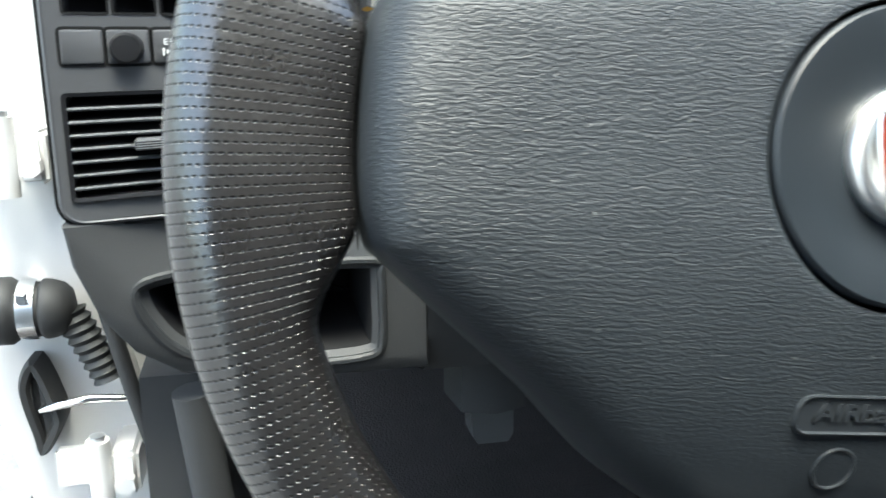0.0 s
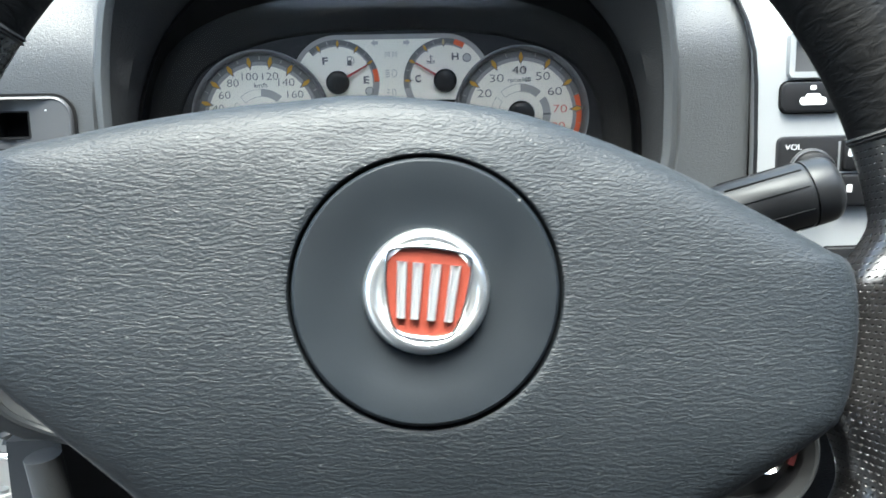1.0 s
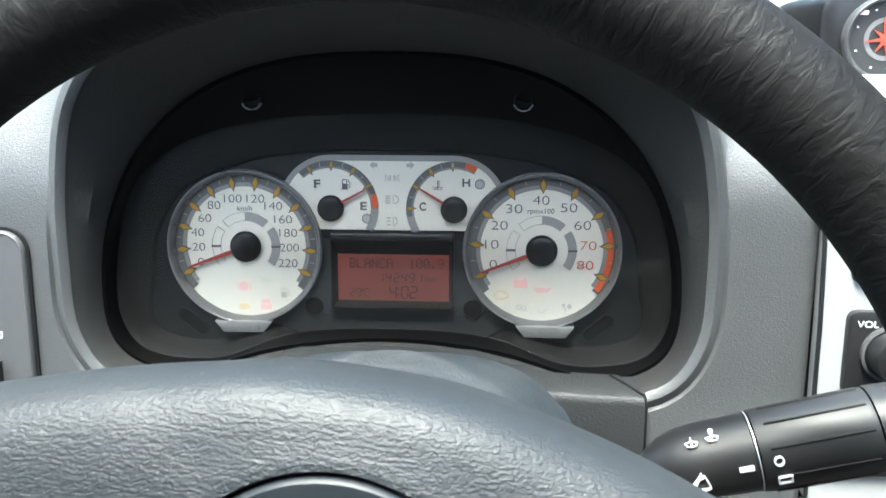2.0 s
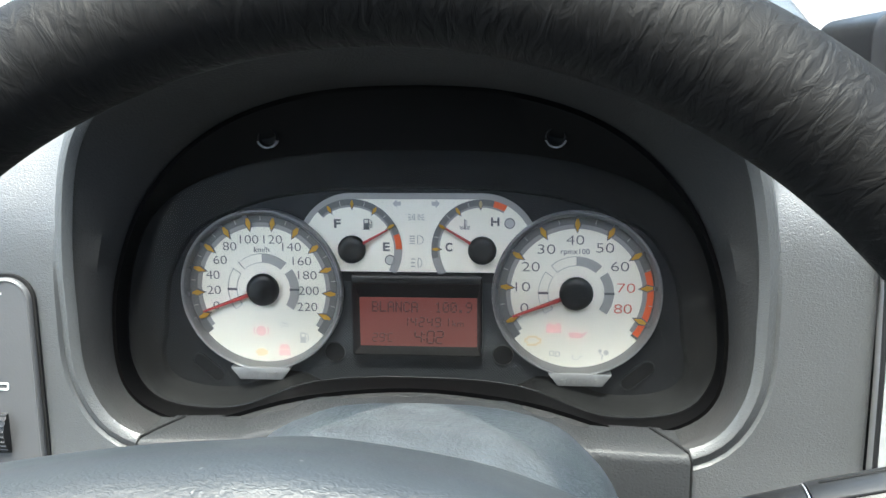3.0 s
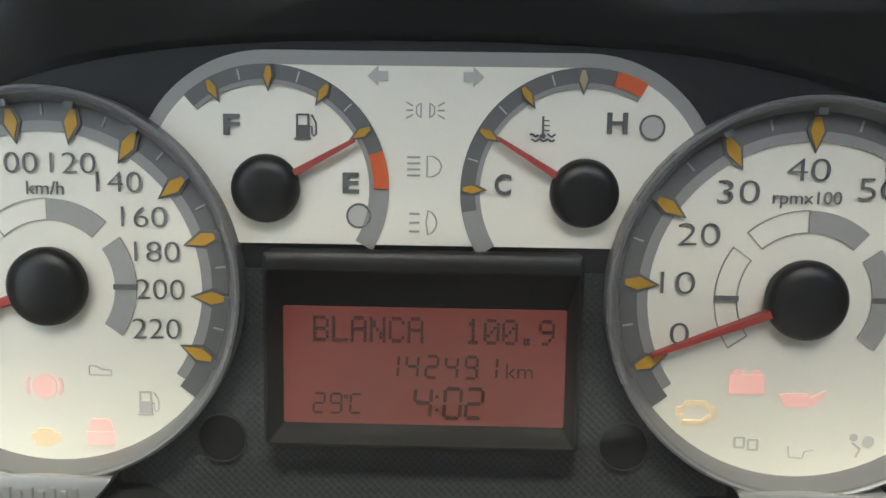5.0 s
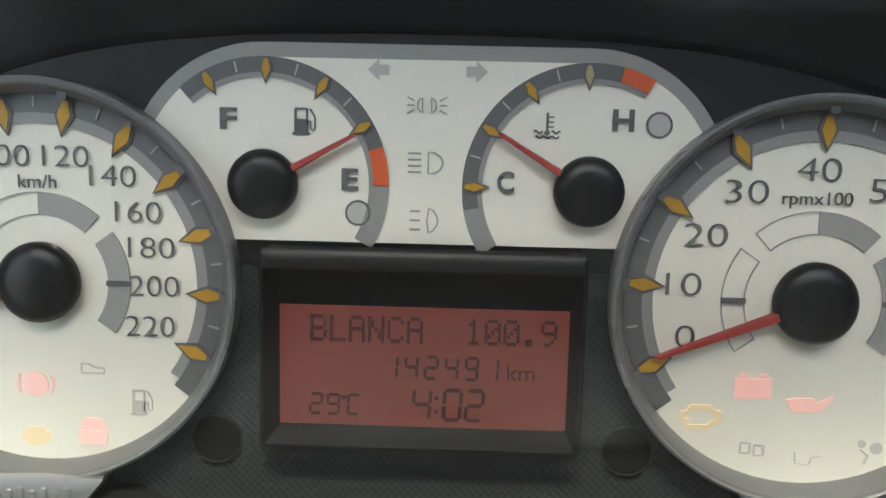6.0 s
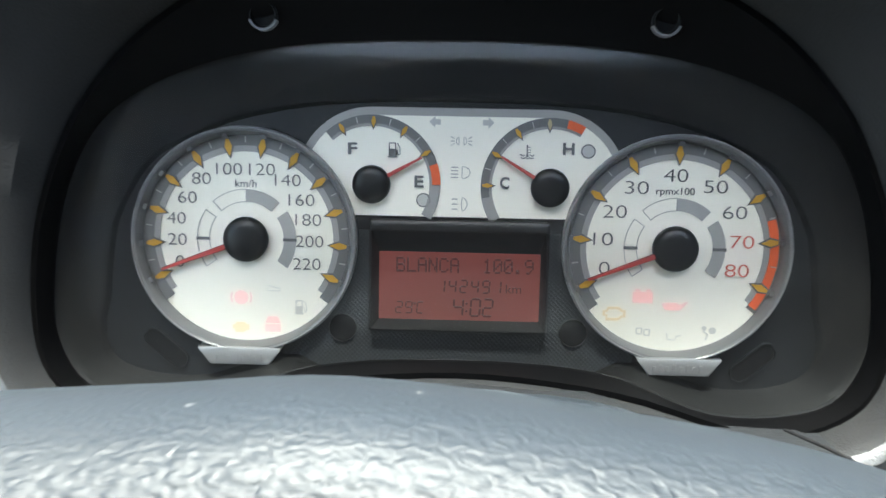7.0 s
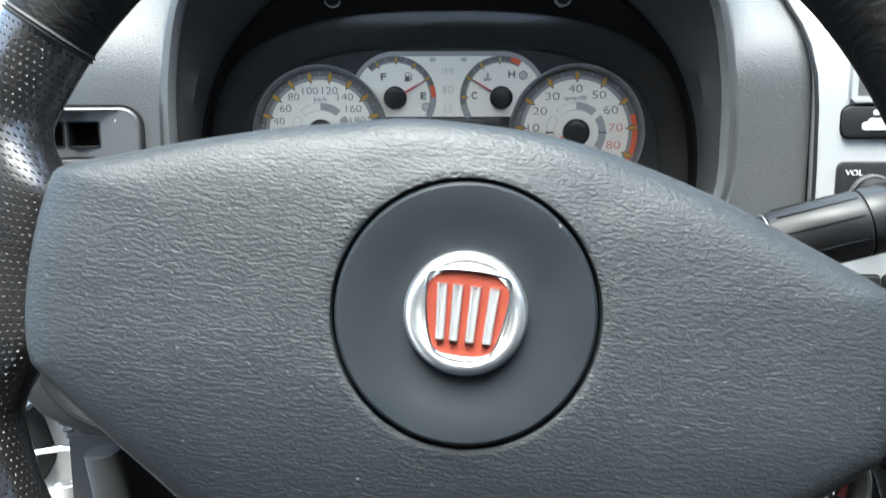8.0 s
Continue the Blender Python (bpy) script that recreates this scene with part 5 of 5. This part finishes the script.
L = (B - A).length
part("stem", loft(stalk_loops([(0.0, 0.0055), (0.034, 0.0058), (0.0365, 0.0075), (0.0405, 0.0103), (0.0465, 0.0123), (0.0540, 0.0131), (L - 0.053, 0.0136)]), True, True), STALK, stalk, "black stem")
part("grip", loft(stalk_loops([(L - 0.0515, 0.0128), (L - 0.0515, 0.0140), (L - 0.049, 0.0143), (L - 0.0145, 0.0146), (L - 0.0130, 0.0142), (L - 0.0130, 0.012)]), True, True), STALK, stalk, "black turning grip")
part("cap", loft(stalk_loops([(L - 0.0125, 0.0125), (L - 0.0125, 0.0146), (L - 0.0040, 0.0143), (L - 0.0015, 0.0132), (L + 0.0002, 0.0108), (L + 0.0008, 0.0080), (L + 0.0010, 0.002)]), True, True), STALK, stalk, "black end cap")
part("pale_line", loft(stalk_loops([(L - 0.0527, 0.0130), (L - 0.0526, 0.0139), (L - 0.0521, 0.0139), (L - 0.0520, 0.0130)])), SATIN, stalk, "pale ring line")
for a in (35, 75, 115, 150, 185):
    r = 0.01445
    off = sd * r * math.cos(radians(a)) + fr * r * math.sin(radians(a))
    part("groove", tube([tuple(A + ax * (L - 0.048) + off), tuple(A + ax * (L - 0.0150) + off)], 0.00045, 6), MATT, stalk, "dark groove")


def on_stalk(s, a, r=0.0139):
    """A frame on the stalk's skin, s along it and a round it from the driver's side."""
    o_ = sd * math.cos(radians(a)) + fr * math.sin(radians(a))
    t_ = o_.cross(ax)
    m = Matrix((ax, -o_, -t_)).transposed().to_4x4()
    m.translation = A + ax * s + o_ * r
    return m


def stuck(name, bm, mt, m):
    bmesh.ops.transform(bm, matrix=m, verts=bm.verts[:])
    return part(name, bm, mt, stalk)


FR = 90
stuck("printed_mark", ring(circle(0, 0, 0.0017, 20), circle(0, 0, 0.0012, 20), -0.0010, 0.0004), MARK, on_stalk(L - 0.0465, FR + 8, 0.0143))
stuck("printed_mark", slab([(-0.0024, -0.0007), (0.0024, -0.0007), (0.0024, 0.0007), (-0.0024, 0.0007)], -0.0010, 0.0004), MARK, on_stalk(L - 0.0570, FR + 4, 0.0134))
def wiper_sign(m, w):
    """A swept windscreen with its wiper, w wide."""
    fan = [(-0.50, 0.12), (-0.30, 0.34), (-0.05, 0.44), (0.25, 0.46), (0.50, 0.36), (0.40, -0.05), (0.26, -0.40), (0.10, -0.32), (-0.08, -0.34)]
    fan = [(w * p, w * q) for p, q in fan]
    stuck("printed_mark", ring(fan, shrink(fan, w * 0.07), -0.0009, 0.0006), MARK, m)
    stuck("printed_mark", slab([(-0.36 * w, 0.10 * w), (-0.29 * w, 0.14 * w), (0.14 * w, -0.52 * w), (0.07 * w, -0.56 * w)], -0.0010, 0.0006), MARK, m)


def washer_sign(m, w, below):
    """A small window with a jet of water."""
    pane = [(w * p, w * q) for p, q in ((-0.5, -0.05), (-0.34, 0.26), (0.0, 0.34), (0.34, 0.26), (0.5, -0.05), (0.0, -0.20))]
    stuck("printed_mark", ring(pane, shrink(pane, w * 0.09), -0.0009, 0.0006), MARK, m)
    stuck("printed_mark", slab([(-0.05 * w, -0.45 * w), (0.05 * w, -0.45 * w), (0.05 * w, 0.24 * w), (-0.05 * w, 0.24 * w)], -0.0010, 0.0006), MARK, m)
    if below:
        stuck("printed_mark", ring(circle(0.02 * w, -0.52 * w, 0.20 * w, 12), circle(0.02 * w, -0.52 * w, 0.10 * w, 12), -0.0010, 0.0006), MARK, m)


wiper_sign(on_stalk(L - 0.0725, FR - 6, 0.0133), 0.0064)
washer_sign(on_stalk(L - 0.0725, FR + 52, 0.0134), 0.0046, False)
washer_sign(on_stalk(L - 0.0655, FR + 55, 0.0135), 0.0046, True)
stuck("printed_mark", ring(rounded(-0.0024, -0.0016, 0.0024, 0.0016, 0.0004, 2), rounded(-0.0019, -0.0011, 0.0019, 0.0011, 0.0003, 2), -0.0010, 0.0004), MARK, on_stalk(L - 0.0455, FR - 20, 0.0143))

# ---- steering wheel ----
WHEEL = FACE @ pose(0.0093, -0.2389, -0.0468, -11.55) @ pose(0, 0, 0, 0, 6.47, 0)
wheel = thing("steering_wheel", WHEEL, "leather-rimmed steering wheel with a grey airbag pad", "steering wheel")
RM, RT, RY = 0.1763, 0.0164, 0.0355


def uv_mesh(bm, coords):
    lay = bm.loops.layers.uv.new("metres")
    for f in bm.faces:
        for lp, c in zip(f.loops, coords[f]):
            lp[lay].uv = c


def ease(t):
    t = max(0.0, min(1.0, t))
    return t * t * (3 - 2 * t)


def grip_at(a):
    """How far the rim's inner side reaches towards the pad at the angle a in degrees: 1 at the spokes."""
    a = (a + 180) % 360 - 180
    top = 5.0
    if abs(a) > 90:
        a, top = (180 - a if a > 0 else -180 - a), 8.5
    return (1 - ease((a - top) / 9.0)) if a > 0 else (1 - ease((-a - 10.0) / 11.0))


def rim_mesh(a0, a1, fine):
    """The rim between two angles in degrees; towards the spokes its section widens into a flat web."""
    bm, k = bmesh.new(), 40
    n = int((a1 - a0) / fine)
    reach = RM - RT - 0.1440
    vs, around = [], []
    for i in range(n + 1):
        deg = a0 + (a1 - a0) * i / n
        a, w = radians(deg), grip_at(deg)
        row, length = [], [0.0]
        for j in range(k):
            b = 2 * math.pi * j / k
            c, q = math.cos(b), math.sin(b)
            if c < 0:
                far = abs(c) ** (1 - 0.25 * w)
                r = RM - (RT + reach * w) * far
                y = RY - 0.0022 * w * far + RT * 0.98 * math.copysign(abs(q) ** (1 - 0.62 * w), q)
            else:
                r, y = RM + RT * c, RY + RT * 0.98 * q
            row.append(bm.verts.new((r * math.cos(a), y, r * math.sin(a))))
            if j:
                length.append(length[-1] + (row[-1].co - row[-2].co).length)
        length.append(length[-1] + (row[0].co - row[-1].co).length)
        vs.append(row)
        around.append(length)
    coords = {}
    for i in range(n):
        u0, u1 = RM * radians(a0 + (a1 - a0) * i / n), RM * radians(a0 + (a1 - a0) * (i + 1) / n)
        for j in range(k):
            f = bm.faces.new((vs[i][j], vs[i + 1][j], vs[i + 1][(j + 1) % k], vs[i][(j + 1) % k]))
            coords[f] = ((u0, around[i][j]), (u1, around[i + 1][j]), (u1, around[i + 1][j + 1]), (u0, around[i][j + 1]))
    uv_mesh(bm, coords)
    return bm


part("rim_top", rim_mesh(23.5, 153, 2.0), SMOOTH_LEATHER, wheel, "smooth black leather upper rim")
part("rim", rim_mesh(153, 383.5, 1.0), LEATHER, wheel, "black perforated leather rim widening into the spokes")


for s in (-1, 1):
    part("lower_spoke", loft([[(s * (0.030 + 0.030 * t) + dx, 0.012 + 0.018 * t + dy, -0.098 - 0.07 * t) for dx, dy in ((-0.014, 0), (0.014, 0), (0.014, 0.014), (-0.014, 0.014))] for t in (0, 0.5, 1)], True, True), PAD, wheel, "grey lower spoke")
for a in (153, 23.5):
    part("seam", lathe([(RT + 0.0002, -0.0014), (RT + 0.0010, -0.0006), (RT - 0.0004, 0), (RT + 0.0010, 0.0006), (RT + 0.0002, 0.0014)], 28), RUBBER, wheel, "stitched leather seam").matrix_local = Matrix.Translation((RM * math.cos(radians(a)), RY, RM * math.sin(radians(a)))) @ pose(0, 0, 0, 0, -a) @ pose(0, 0, 0, 90)

# the pad's outline, clockwise from its top; the end beside the door is the taller one
PAD_RIGHT = [(0, 0.0618), (0.026, 0.0602), (0.052, 0.0545), (0.077, 0.0468), (0.097, 0.0388), (0.115, 0.0312), (0.130, 0.0245), (0.1392, 0.0180),
             (0.1408, -0.006), (0.1378, -0.0275), (0.1290, -0.0385), (0.0900, -0.0700), (0.0600, -0.0960), (0.034, -0.1105), (0, -0.1140)]
PAD_LEFT = [(-0.026, 0.0614), (-0.045, 0.0580), (-0.066, 0.0540), (-0.085, 0.0492), (-0.103, 0.0440), (-0.120, 0.0385), (-0.134, 0.0340), (-0.1420, 0.0270),
            (-0.1432, -0.006), (-0.1400, -0.0290), (-0.1310, -0.0390), (-0.0905, -0.0708), (-0.0620, -0.0960), (-0.034, -0.1105)]
pad_line = spline(PAD_RIGHT + PAD_LEFT[::-1], 5)


def pad_drop(z):
    """How far the pad falls back below its middle."""
    return 3.0 * max(0.0, -0.020 - z) ** 2


def pad_loop(t, y, depth=0.0):
    """A loop of the pad's skin: t goes from the round opening in its middle (0) to its outline (1), less the depth in metres."""
    out = []
    for x, z in pad_line:
        a = math.atan2(z, x)
        cx, cz = 0.0415 * math.cos(a), 0.0415 * math.sin(a)
        span = math.hypot(x - cx, z - cz)
        wide = min(1 + 0.75 * ease(z / 0.03), 0.74 * span / 0.0150)
        k = t * (1 - depth * wide / span)
        px, pz = cx + (x - cx) * k, cz + (z - cz) * k
        pz -= 0.0024 * max(0.0, min(1.0, pz / 0.06)) * ease((y - 0.030) / 0.016)
        out.append((px, y + pad_drop(pz), pz))
    return out


edge = [pad_loop(1.0, y, d) for d, y in ((0.0, 0.024), (0.0004, 0.0190), (0.0012, 0.0142), (0.0022, 0.0106), (0.0036, 0.0076), (0.0054, 0.0053), (0.0078, 0.0036), (0.0110, 0.0024), (0.0150, 0.0016))]
middle = [pad_loop(t, y, 0.0150) for t, y in ((0.75, 0.0011), (0.45, 0.0007), (0.20, 0.0004))]
part("airbag_pad", loft([pad_loop(0.90, 0.060), pad_loop(0.96, 0.056), pad_loop(0.99, 0.050), pad_loop(1.0, 0.040)] + edge + middle + [pad_loop(0.09, 0.0003), pad_loop(0.04, 0.0002), pad_loop(0.016, 0.0002), pad_loop(0.004, 0.0006), pad_loop(0.0, 0.0016), pad_loop(0.0, 0.006)], True), PAD, wheel, "grained grey airbag pad")
part("pad_back", slab([(x * 0.9, z * 0.9) for x, z in pad_line], 0.034, 0.064), BLACK, wheel, "black pad backing")
disc = part("hub_disc", lathe([(0.0404, 0.006), (0.0405, 0.0016), (0.0402, 0.0003), (0.0393, -0.0004), (0.036, -0.0002), (0.030, 0.0008), (0.024, 0.0018), (0.0005, 0.0028)], 80, cap1=True), DISC, wheel, "smooth dark round cover")
badge = part("badge", lathe([(0.0190, 0.0032), (0.0191, 0.0012), (0.0189, -0.0004), (0.0183, -0.0018), (0.0173, -0.0028), (0.0161, -0.0031), (0.0150, -0.0026), (0.0142, -0.0014), (0.0134, -0.0006), (0.0005, -0.0006)], 64, cap1=True), BRIGHT, wheel, "domed chrome badge with a red shield")
shield = spline([(0, 0.0140), (0.0080, 0.0134), (0.0128, 0.0112), (0.0134, 0.0050), (0.0122, -0.0040), (0.0100, -0.0108), (0.0066, -0.0136), (0, -0.0142), (-0.0066, -0.0136), (-0.0100, -0.0108), (-0.0122, -0.0040), (-0.0134, 0.0050), (-0.0128, 0.0112), (-0.0080, 0.0134)], 3)
part("shield_frame", loft([at_y(shield, 0.0), at_y(shrink(shield, 0.0001), -0.0030), at_y(shrink(shield, 0.0006), -0.0036), at_y(shrink(shield, 0.0011), -0.0034), at_y(shrink(shield, 0.0014), -0.0018)]), CHROME, badge, "chrome shield frame")
part("shield", slab(shrink(shield, 0.0010), -0.0020, 0.0), RED, badge, "red enamel shield")
for k in range(26):
    x = -0.0112 + 0.0224 * k / 25
    top, low_ = 0.0124 - 8.0 * x * x, -0.0124 + 60.0 * x * x * (1 + 40 * abs(x)) * 0.55
    part("shield_rib", box(x - 0.00016, -0.0023, low_, x + 0.00016, -0.0018, top), RED, badge)
for x, tilt in ((-0.0080, 0.0010), (-0.0032, 0.0003), (0.0022, -0.0002), (0.0080, -0.0009)):
    bar = [(x - 0.0013 + tilt, -0.0084), (x + 0.0013 + tilt, -0.0084), (x + 0.0016, 0.0084), (x - 0.0016, 0.0084)]
    part("raised_bar", loft([at_y(bar, -0.0016), at_y(bar, -0.0034), at_y(shrink(bar, 0.0004), -0.0040), at_y(shrink(bar, 0.0008), -0.0040), at_y(shrink(bar, 0.0010), -0.0034)], False, True), SATIN, badge, "plain chrome bar")
# airbag mark
plate = rounded(-0.0235, -0.0762, 0.0143, -0.0646, 0.0042, 5)
part("airbag_plate", loft([at_y(shrink(plate, -0.0004), 0.0085), at_y(plate, 0.0034), at_y(shrink(plate, 0.0005), 0.0032), at_y(shrink(plate, 0.0011), 0.0042)], False, True), PAD_SMOOTH, wheel, "smooth recessed plate")
lettering("lettering", "AIRbag", 0.0072, -0.0046, -0.0704, 0.0039, PAD_SMOOTH, wheel, thick=0.0005, width=0.0270, bold=0.0001)
part("embossed_ring", lathe([(0.0068, 0.016), (0.0067, 0.0098), (0.0062, 0.0094), (0.0057, 0.0098), (0.0056, 0.016)], 36, -0.0062, -0.0868), PAD_SMOOTH, wheel, "embossed ring")


for ob in wheel.children:
    if ob.name.startswith(("airbag_plate", "lettering", "embossed_ring")):
        base = 0.0089 if ob.name.startswith("embossed") else 0.0037
        for v in ob.data.vertices:
            v.co.y += pad_drop(v.co.z) - base

# ---- below the column ----
tabs = [(-0.0300, 0.0), (-0.0300, -0.020), (-0.0330, -0.0245), (-0.0500, -0.0245), (-0.0530, -0.020), (-0.0540, 0.0)]
lever = part("adjusting_lever", loft([[(x, y, z - 0.208) for x, z in tabs] for y in (-0.012, -0.009)] + [[(x, 0.006, z - 0.208) for x, z in tabs]], True, True), FASCIA, col, "grey column adjusting lever")
part("lever_base", loft([[(-0.064 + 0.042 * u, y, -0.155 - 0.055 * v) for u, y in ((0.0, 0.012), (0.08, -0.018), (0.5, -0.024), (0.92, -0.018), (1.0, 0.012))] for v in (0, 0.5, 1.0)], True, True), LOWER, col)

# ---- door frame ----
jamb = thing("door_frame", FACE, "white painted door frame with hinges and seal", "door frame")
part("jamb_panel", loft([[(-0.215, 0.075, -0.62), (-0.215, 0.13, -0.62), (-0.250, 0.13, -0.62), (-0.250, 0.075, -0.62)],
                         [(-0.205, 0.075, -0.30), (-0.205, 0.13, -0.30), (-0.300, 0.13, -0.30), (-0.296, 0.070, -0.30)],
                         [(-0.205, 0.075, -0.16), (-0.205, 0.13, -0.16), (-0.335, 0.13, -0.16), (-0.330, 0.065, -0.16)],
                         [(-0.215, 0.075, 0.02), (-0.215, 0.13, 0.02), (-0.380, 0.13, 0.02), (-0.375, 0.060, 0.02)],
                         [(-0.215, 0.075, 0.30), (-0.215, 0.13, 0.30), (-0.420, 0.13, 0.30), (-0.415, 0.060, 0.30)]], True, True), PAINT, jamb, "white painted panel")
part("jamb_fold", loft([[(x, y, z) for x, z in ((-0.250, 0.28), (-0.262, 0.0), (-0.252, -0.13), (-0.236, -0.20), (-0.222, -0.30), (-0.212, -0.62))] for x_, y in ((0, 0.0745), (0, 0.055))] , closed=False), PAINT, jamb, "folded white flange")
part("seal", tube([(-0.246, 0.050, 0.28), (-0.256, 0.045, 0.0), (-0.252, 0.040, -0.12), (-0.235, 0.036, -0.20), (-0.2155, 0.036, -0.28), (-0.195, 0.034, -0.60)], 0.0045, 10), RUBBER, jamb, "black door seal")
part("kick_panel", loft([[(-0.222, -0.02, z0), (-0.222 + w, -0.02, z0), (-0.222 + w, 0.20, z0), (-0.222, 0.20, z0)] for z0, w in ((-0.175, 0.03), (-0.30, 0.045), (-0.62, 0.05))], True, True), LOWER, jamb, "dark grey kick panel")
part("trim_strip", tube([(-0.196, -0.035, -0.178), (-0.190, -0.030, -0.24), (-0.180, -0.02, -0.32)], 0.010, 12), LOWER, jamb, "dark grey trim strip")
for hz, hx in ((-0.252, -0.2480), (-0.072, -0.2780)):
    hinge = part("hinge", box(hx - 0.002, 0.036, hz - 0.016, hx + 0.013, 0.078, hz + 0.012, 0.003), PAINT, jamb, "white painted hinge")
    part("hinge_pin", tube([(hx - 0.008, 0.040, hz - 0.022), (hx - 0.008, 0.040, hz - 0.002), (hx - 0.008, 0.040, hz + 0.019)], (0.0062, 0.0066, 0.0066), 16), PAINT, hinge, "white hinge knuckle")
    part("hinge_tip", tube([(hx - 0.008, 0.040, hz + 0.019), (hx - 0.008, 0.040, hz + 0.022)], 0.0042, 14), SATIN, hinge, "bare metal pin end")
    part("hinge_leaf", box(hx - 0.034, 0.050, hz - 0.014, hx - 0.012, 0.058, hz + 0.010, 0.002), PAINT, hinge)
    part("hinge_bolt", tube([(hx + 0.006, 0.030, hz - 0.006), (hx + 0.006, 0.037, hz - 0.006)], 0.0056, 6), PAINT, hinge, "painted bolt head")
dm = spline([(-0.2872, -0.1895), (-0.2778, -0.2180), (-0.2785, -0.2290), (-0.2880, -0.2435), (-0.2905, -0.2330), (-0.2955, -0.2040)], 5)
part("check_plate", loft([at_y(shrink(dm, -0.002), 0.072), at_y(shrink(dm, -0.002), 0.054), at_y(dm, 0.049), at_y(shrink(dm, 0.003), 0.0495), at_y(shrink(dm, 0.0045), 0.053)], True, True), RUBBER, jamb, "black rubber check plate")
part("check_rod", tube([(-0.2862, 0.052, -0.2172), (-0.2745, 0.046, -0.2125), (-0.2590, 0.045, -0.2095), (-0.2390, 0.046, -0.2115)], (0.0022, 0.0026, 0.0026, 0.0020), 10), CHROME, jamb, "bright door check rod")
cable = thing("door_cable", FACE, "black corrugated cable boot with a metal clamp", "cable boot")


def along_x(x, r, n=28, y=0.050, z=-0.1575):
    return [(x, y + r * math.cos(2 * math.pi * i / n), z + r * math.sin(2 * math.pi * i / n)) for i in range(n)]


part("boot", loft([along_x(x, r) for x, r in ((-0.305, 0.015), (-0.300, 0.0185), (-0.2940, 0.0185), (-0.2905, 0.0160), (-0.2890, 0.0148), (-0.2785, 0.0148), (-0.2775, 0.0162), (-0.2760, 0.0166), (-0.2720, 0.0160), (-0.2670, 0.0142), (-0.2635, 0.0110), (-0.2620, 0.006))], True, True), RUBBER, cable, "black rubber boot")
part("clamp", loft([along_x(x, r) for x, r in ((-0.2890, 0.0150), (-0.2888, 0.0164), (-0.2800, 0.0164), (-0.2798, 0.0150))]), CHROME, cable, "bright metal clamp")
part("clamp_ear", box(-0.2875, 0.0330, -0.1500, -0.2815, 0.0365, -0.1440, 0.0008), CHROME, cable, "clamp ear")
part("hose", loft([[(-0.2655 + 0.018 * t + r * math.cos(2 * math.pi * i / 16), 0.050 + r * math.sin(2 * math.pi * i / 16), -0.1600 - 0.040 * t + 0.35 * r * math.cos(2 * math.pi * i / 16)) for i in range(16)] for t, r in [(k / 16, 0.0072 if k % 2 else 0.0092) for k in range(17)]], True, True), RUBBER, cable, "corrugated hose")
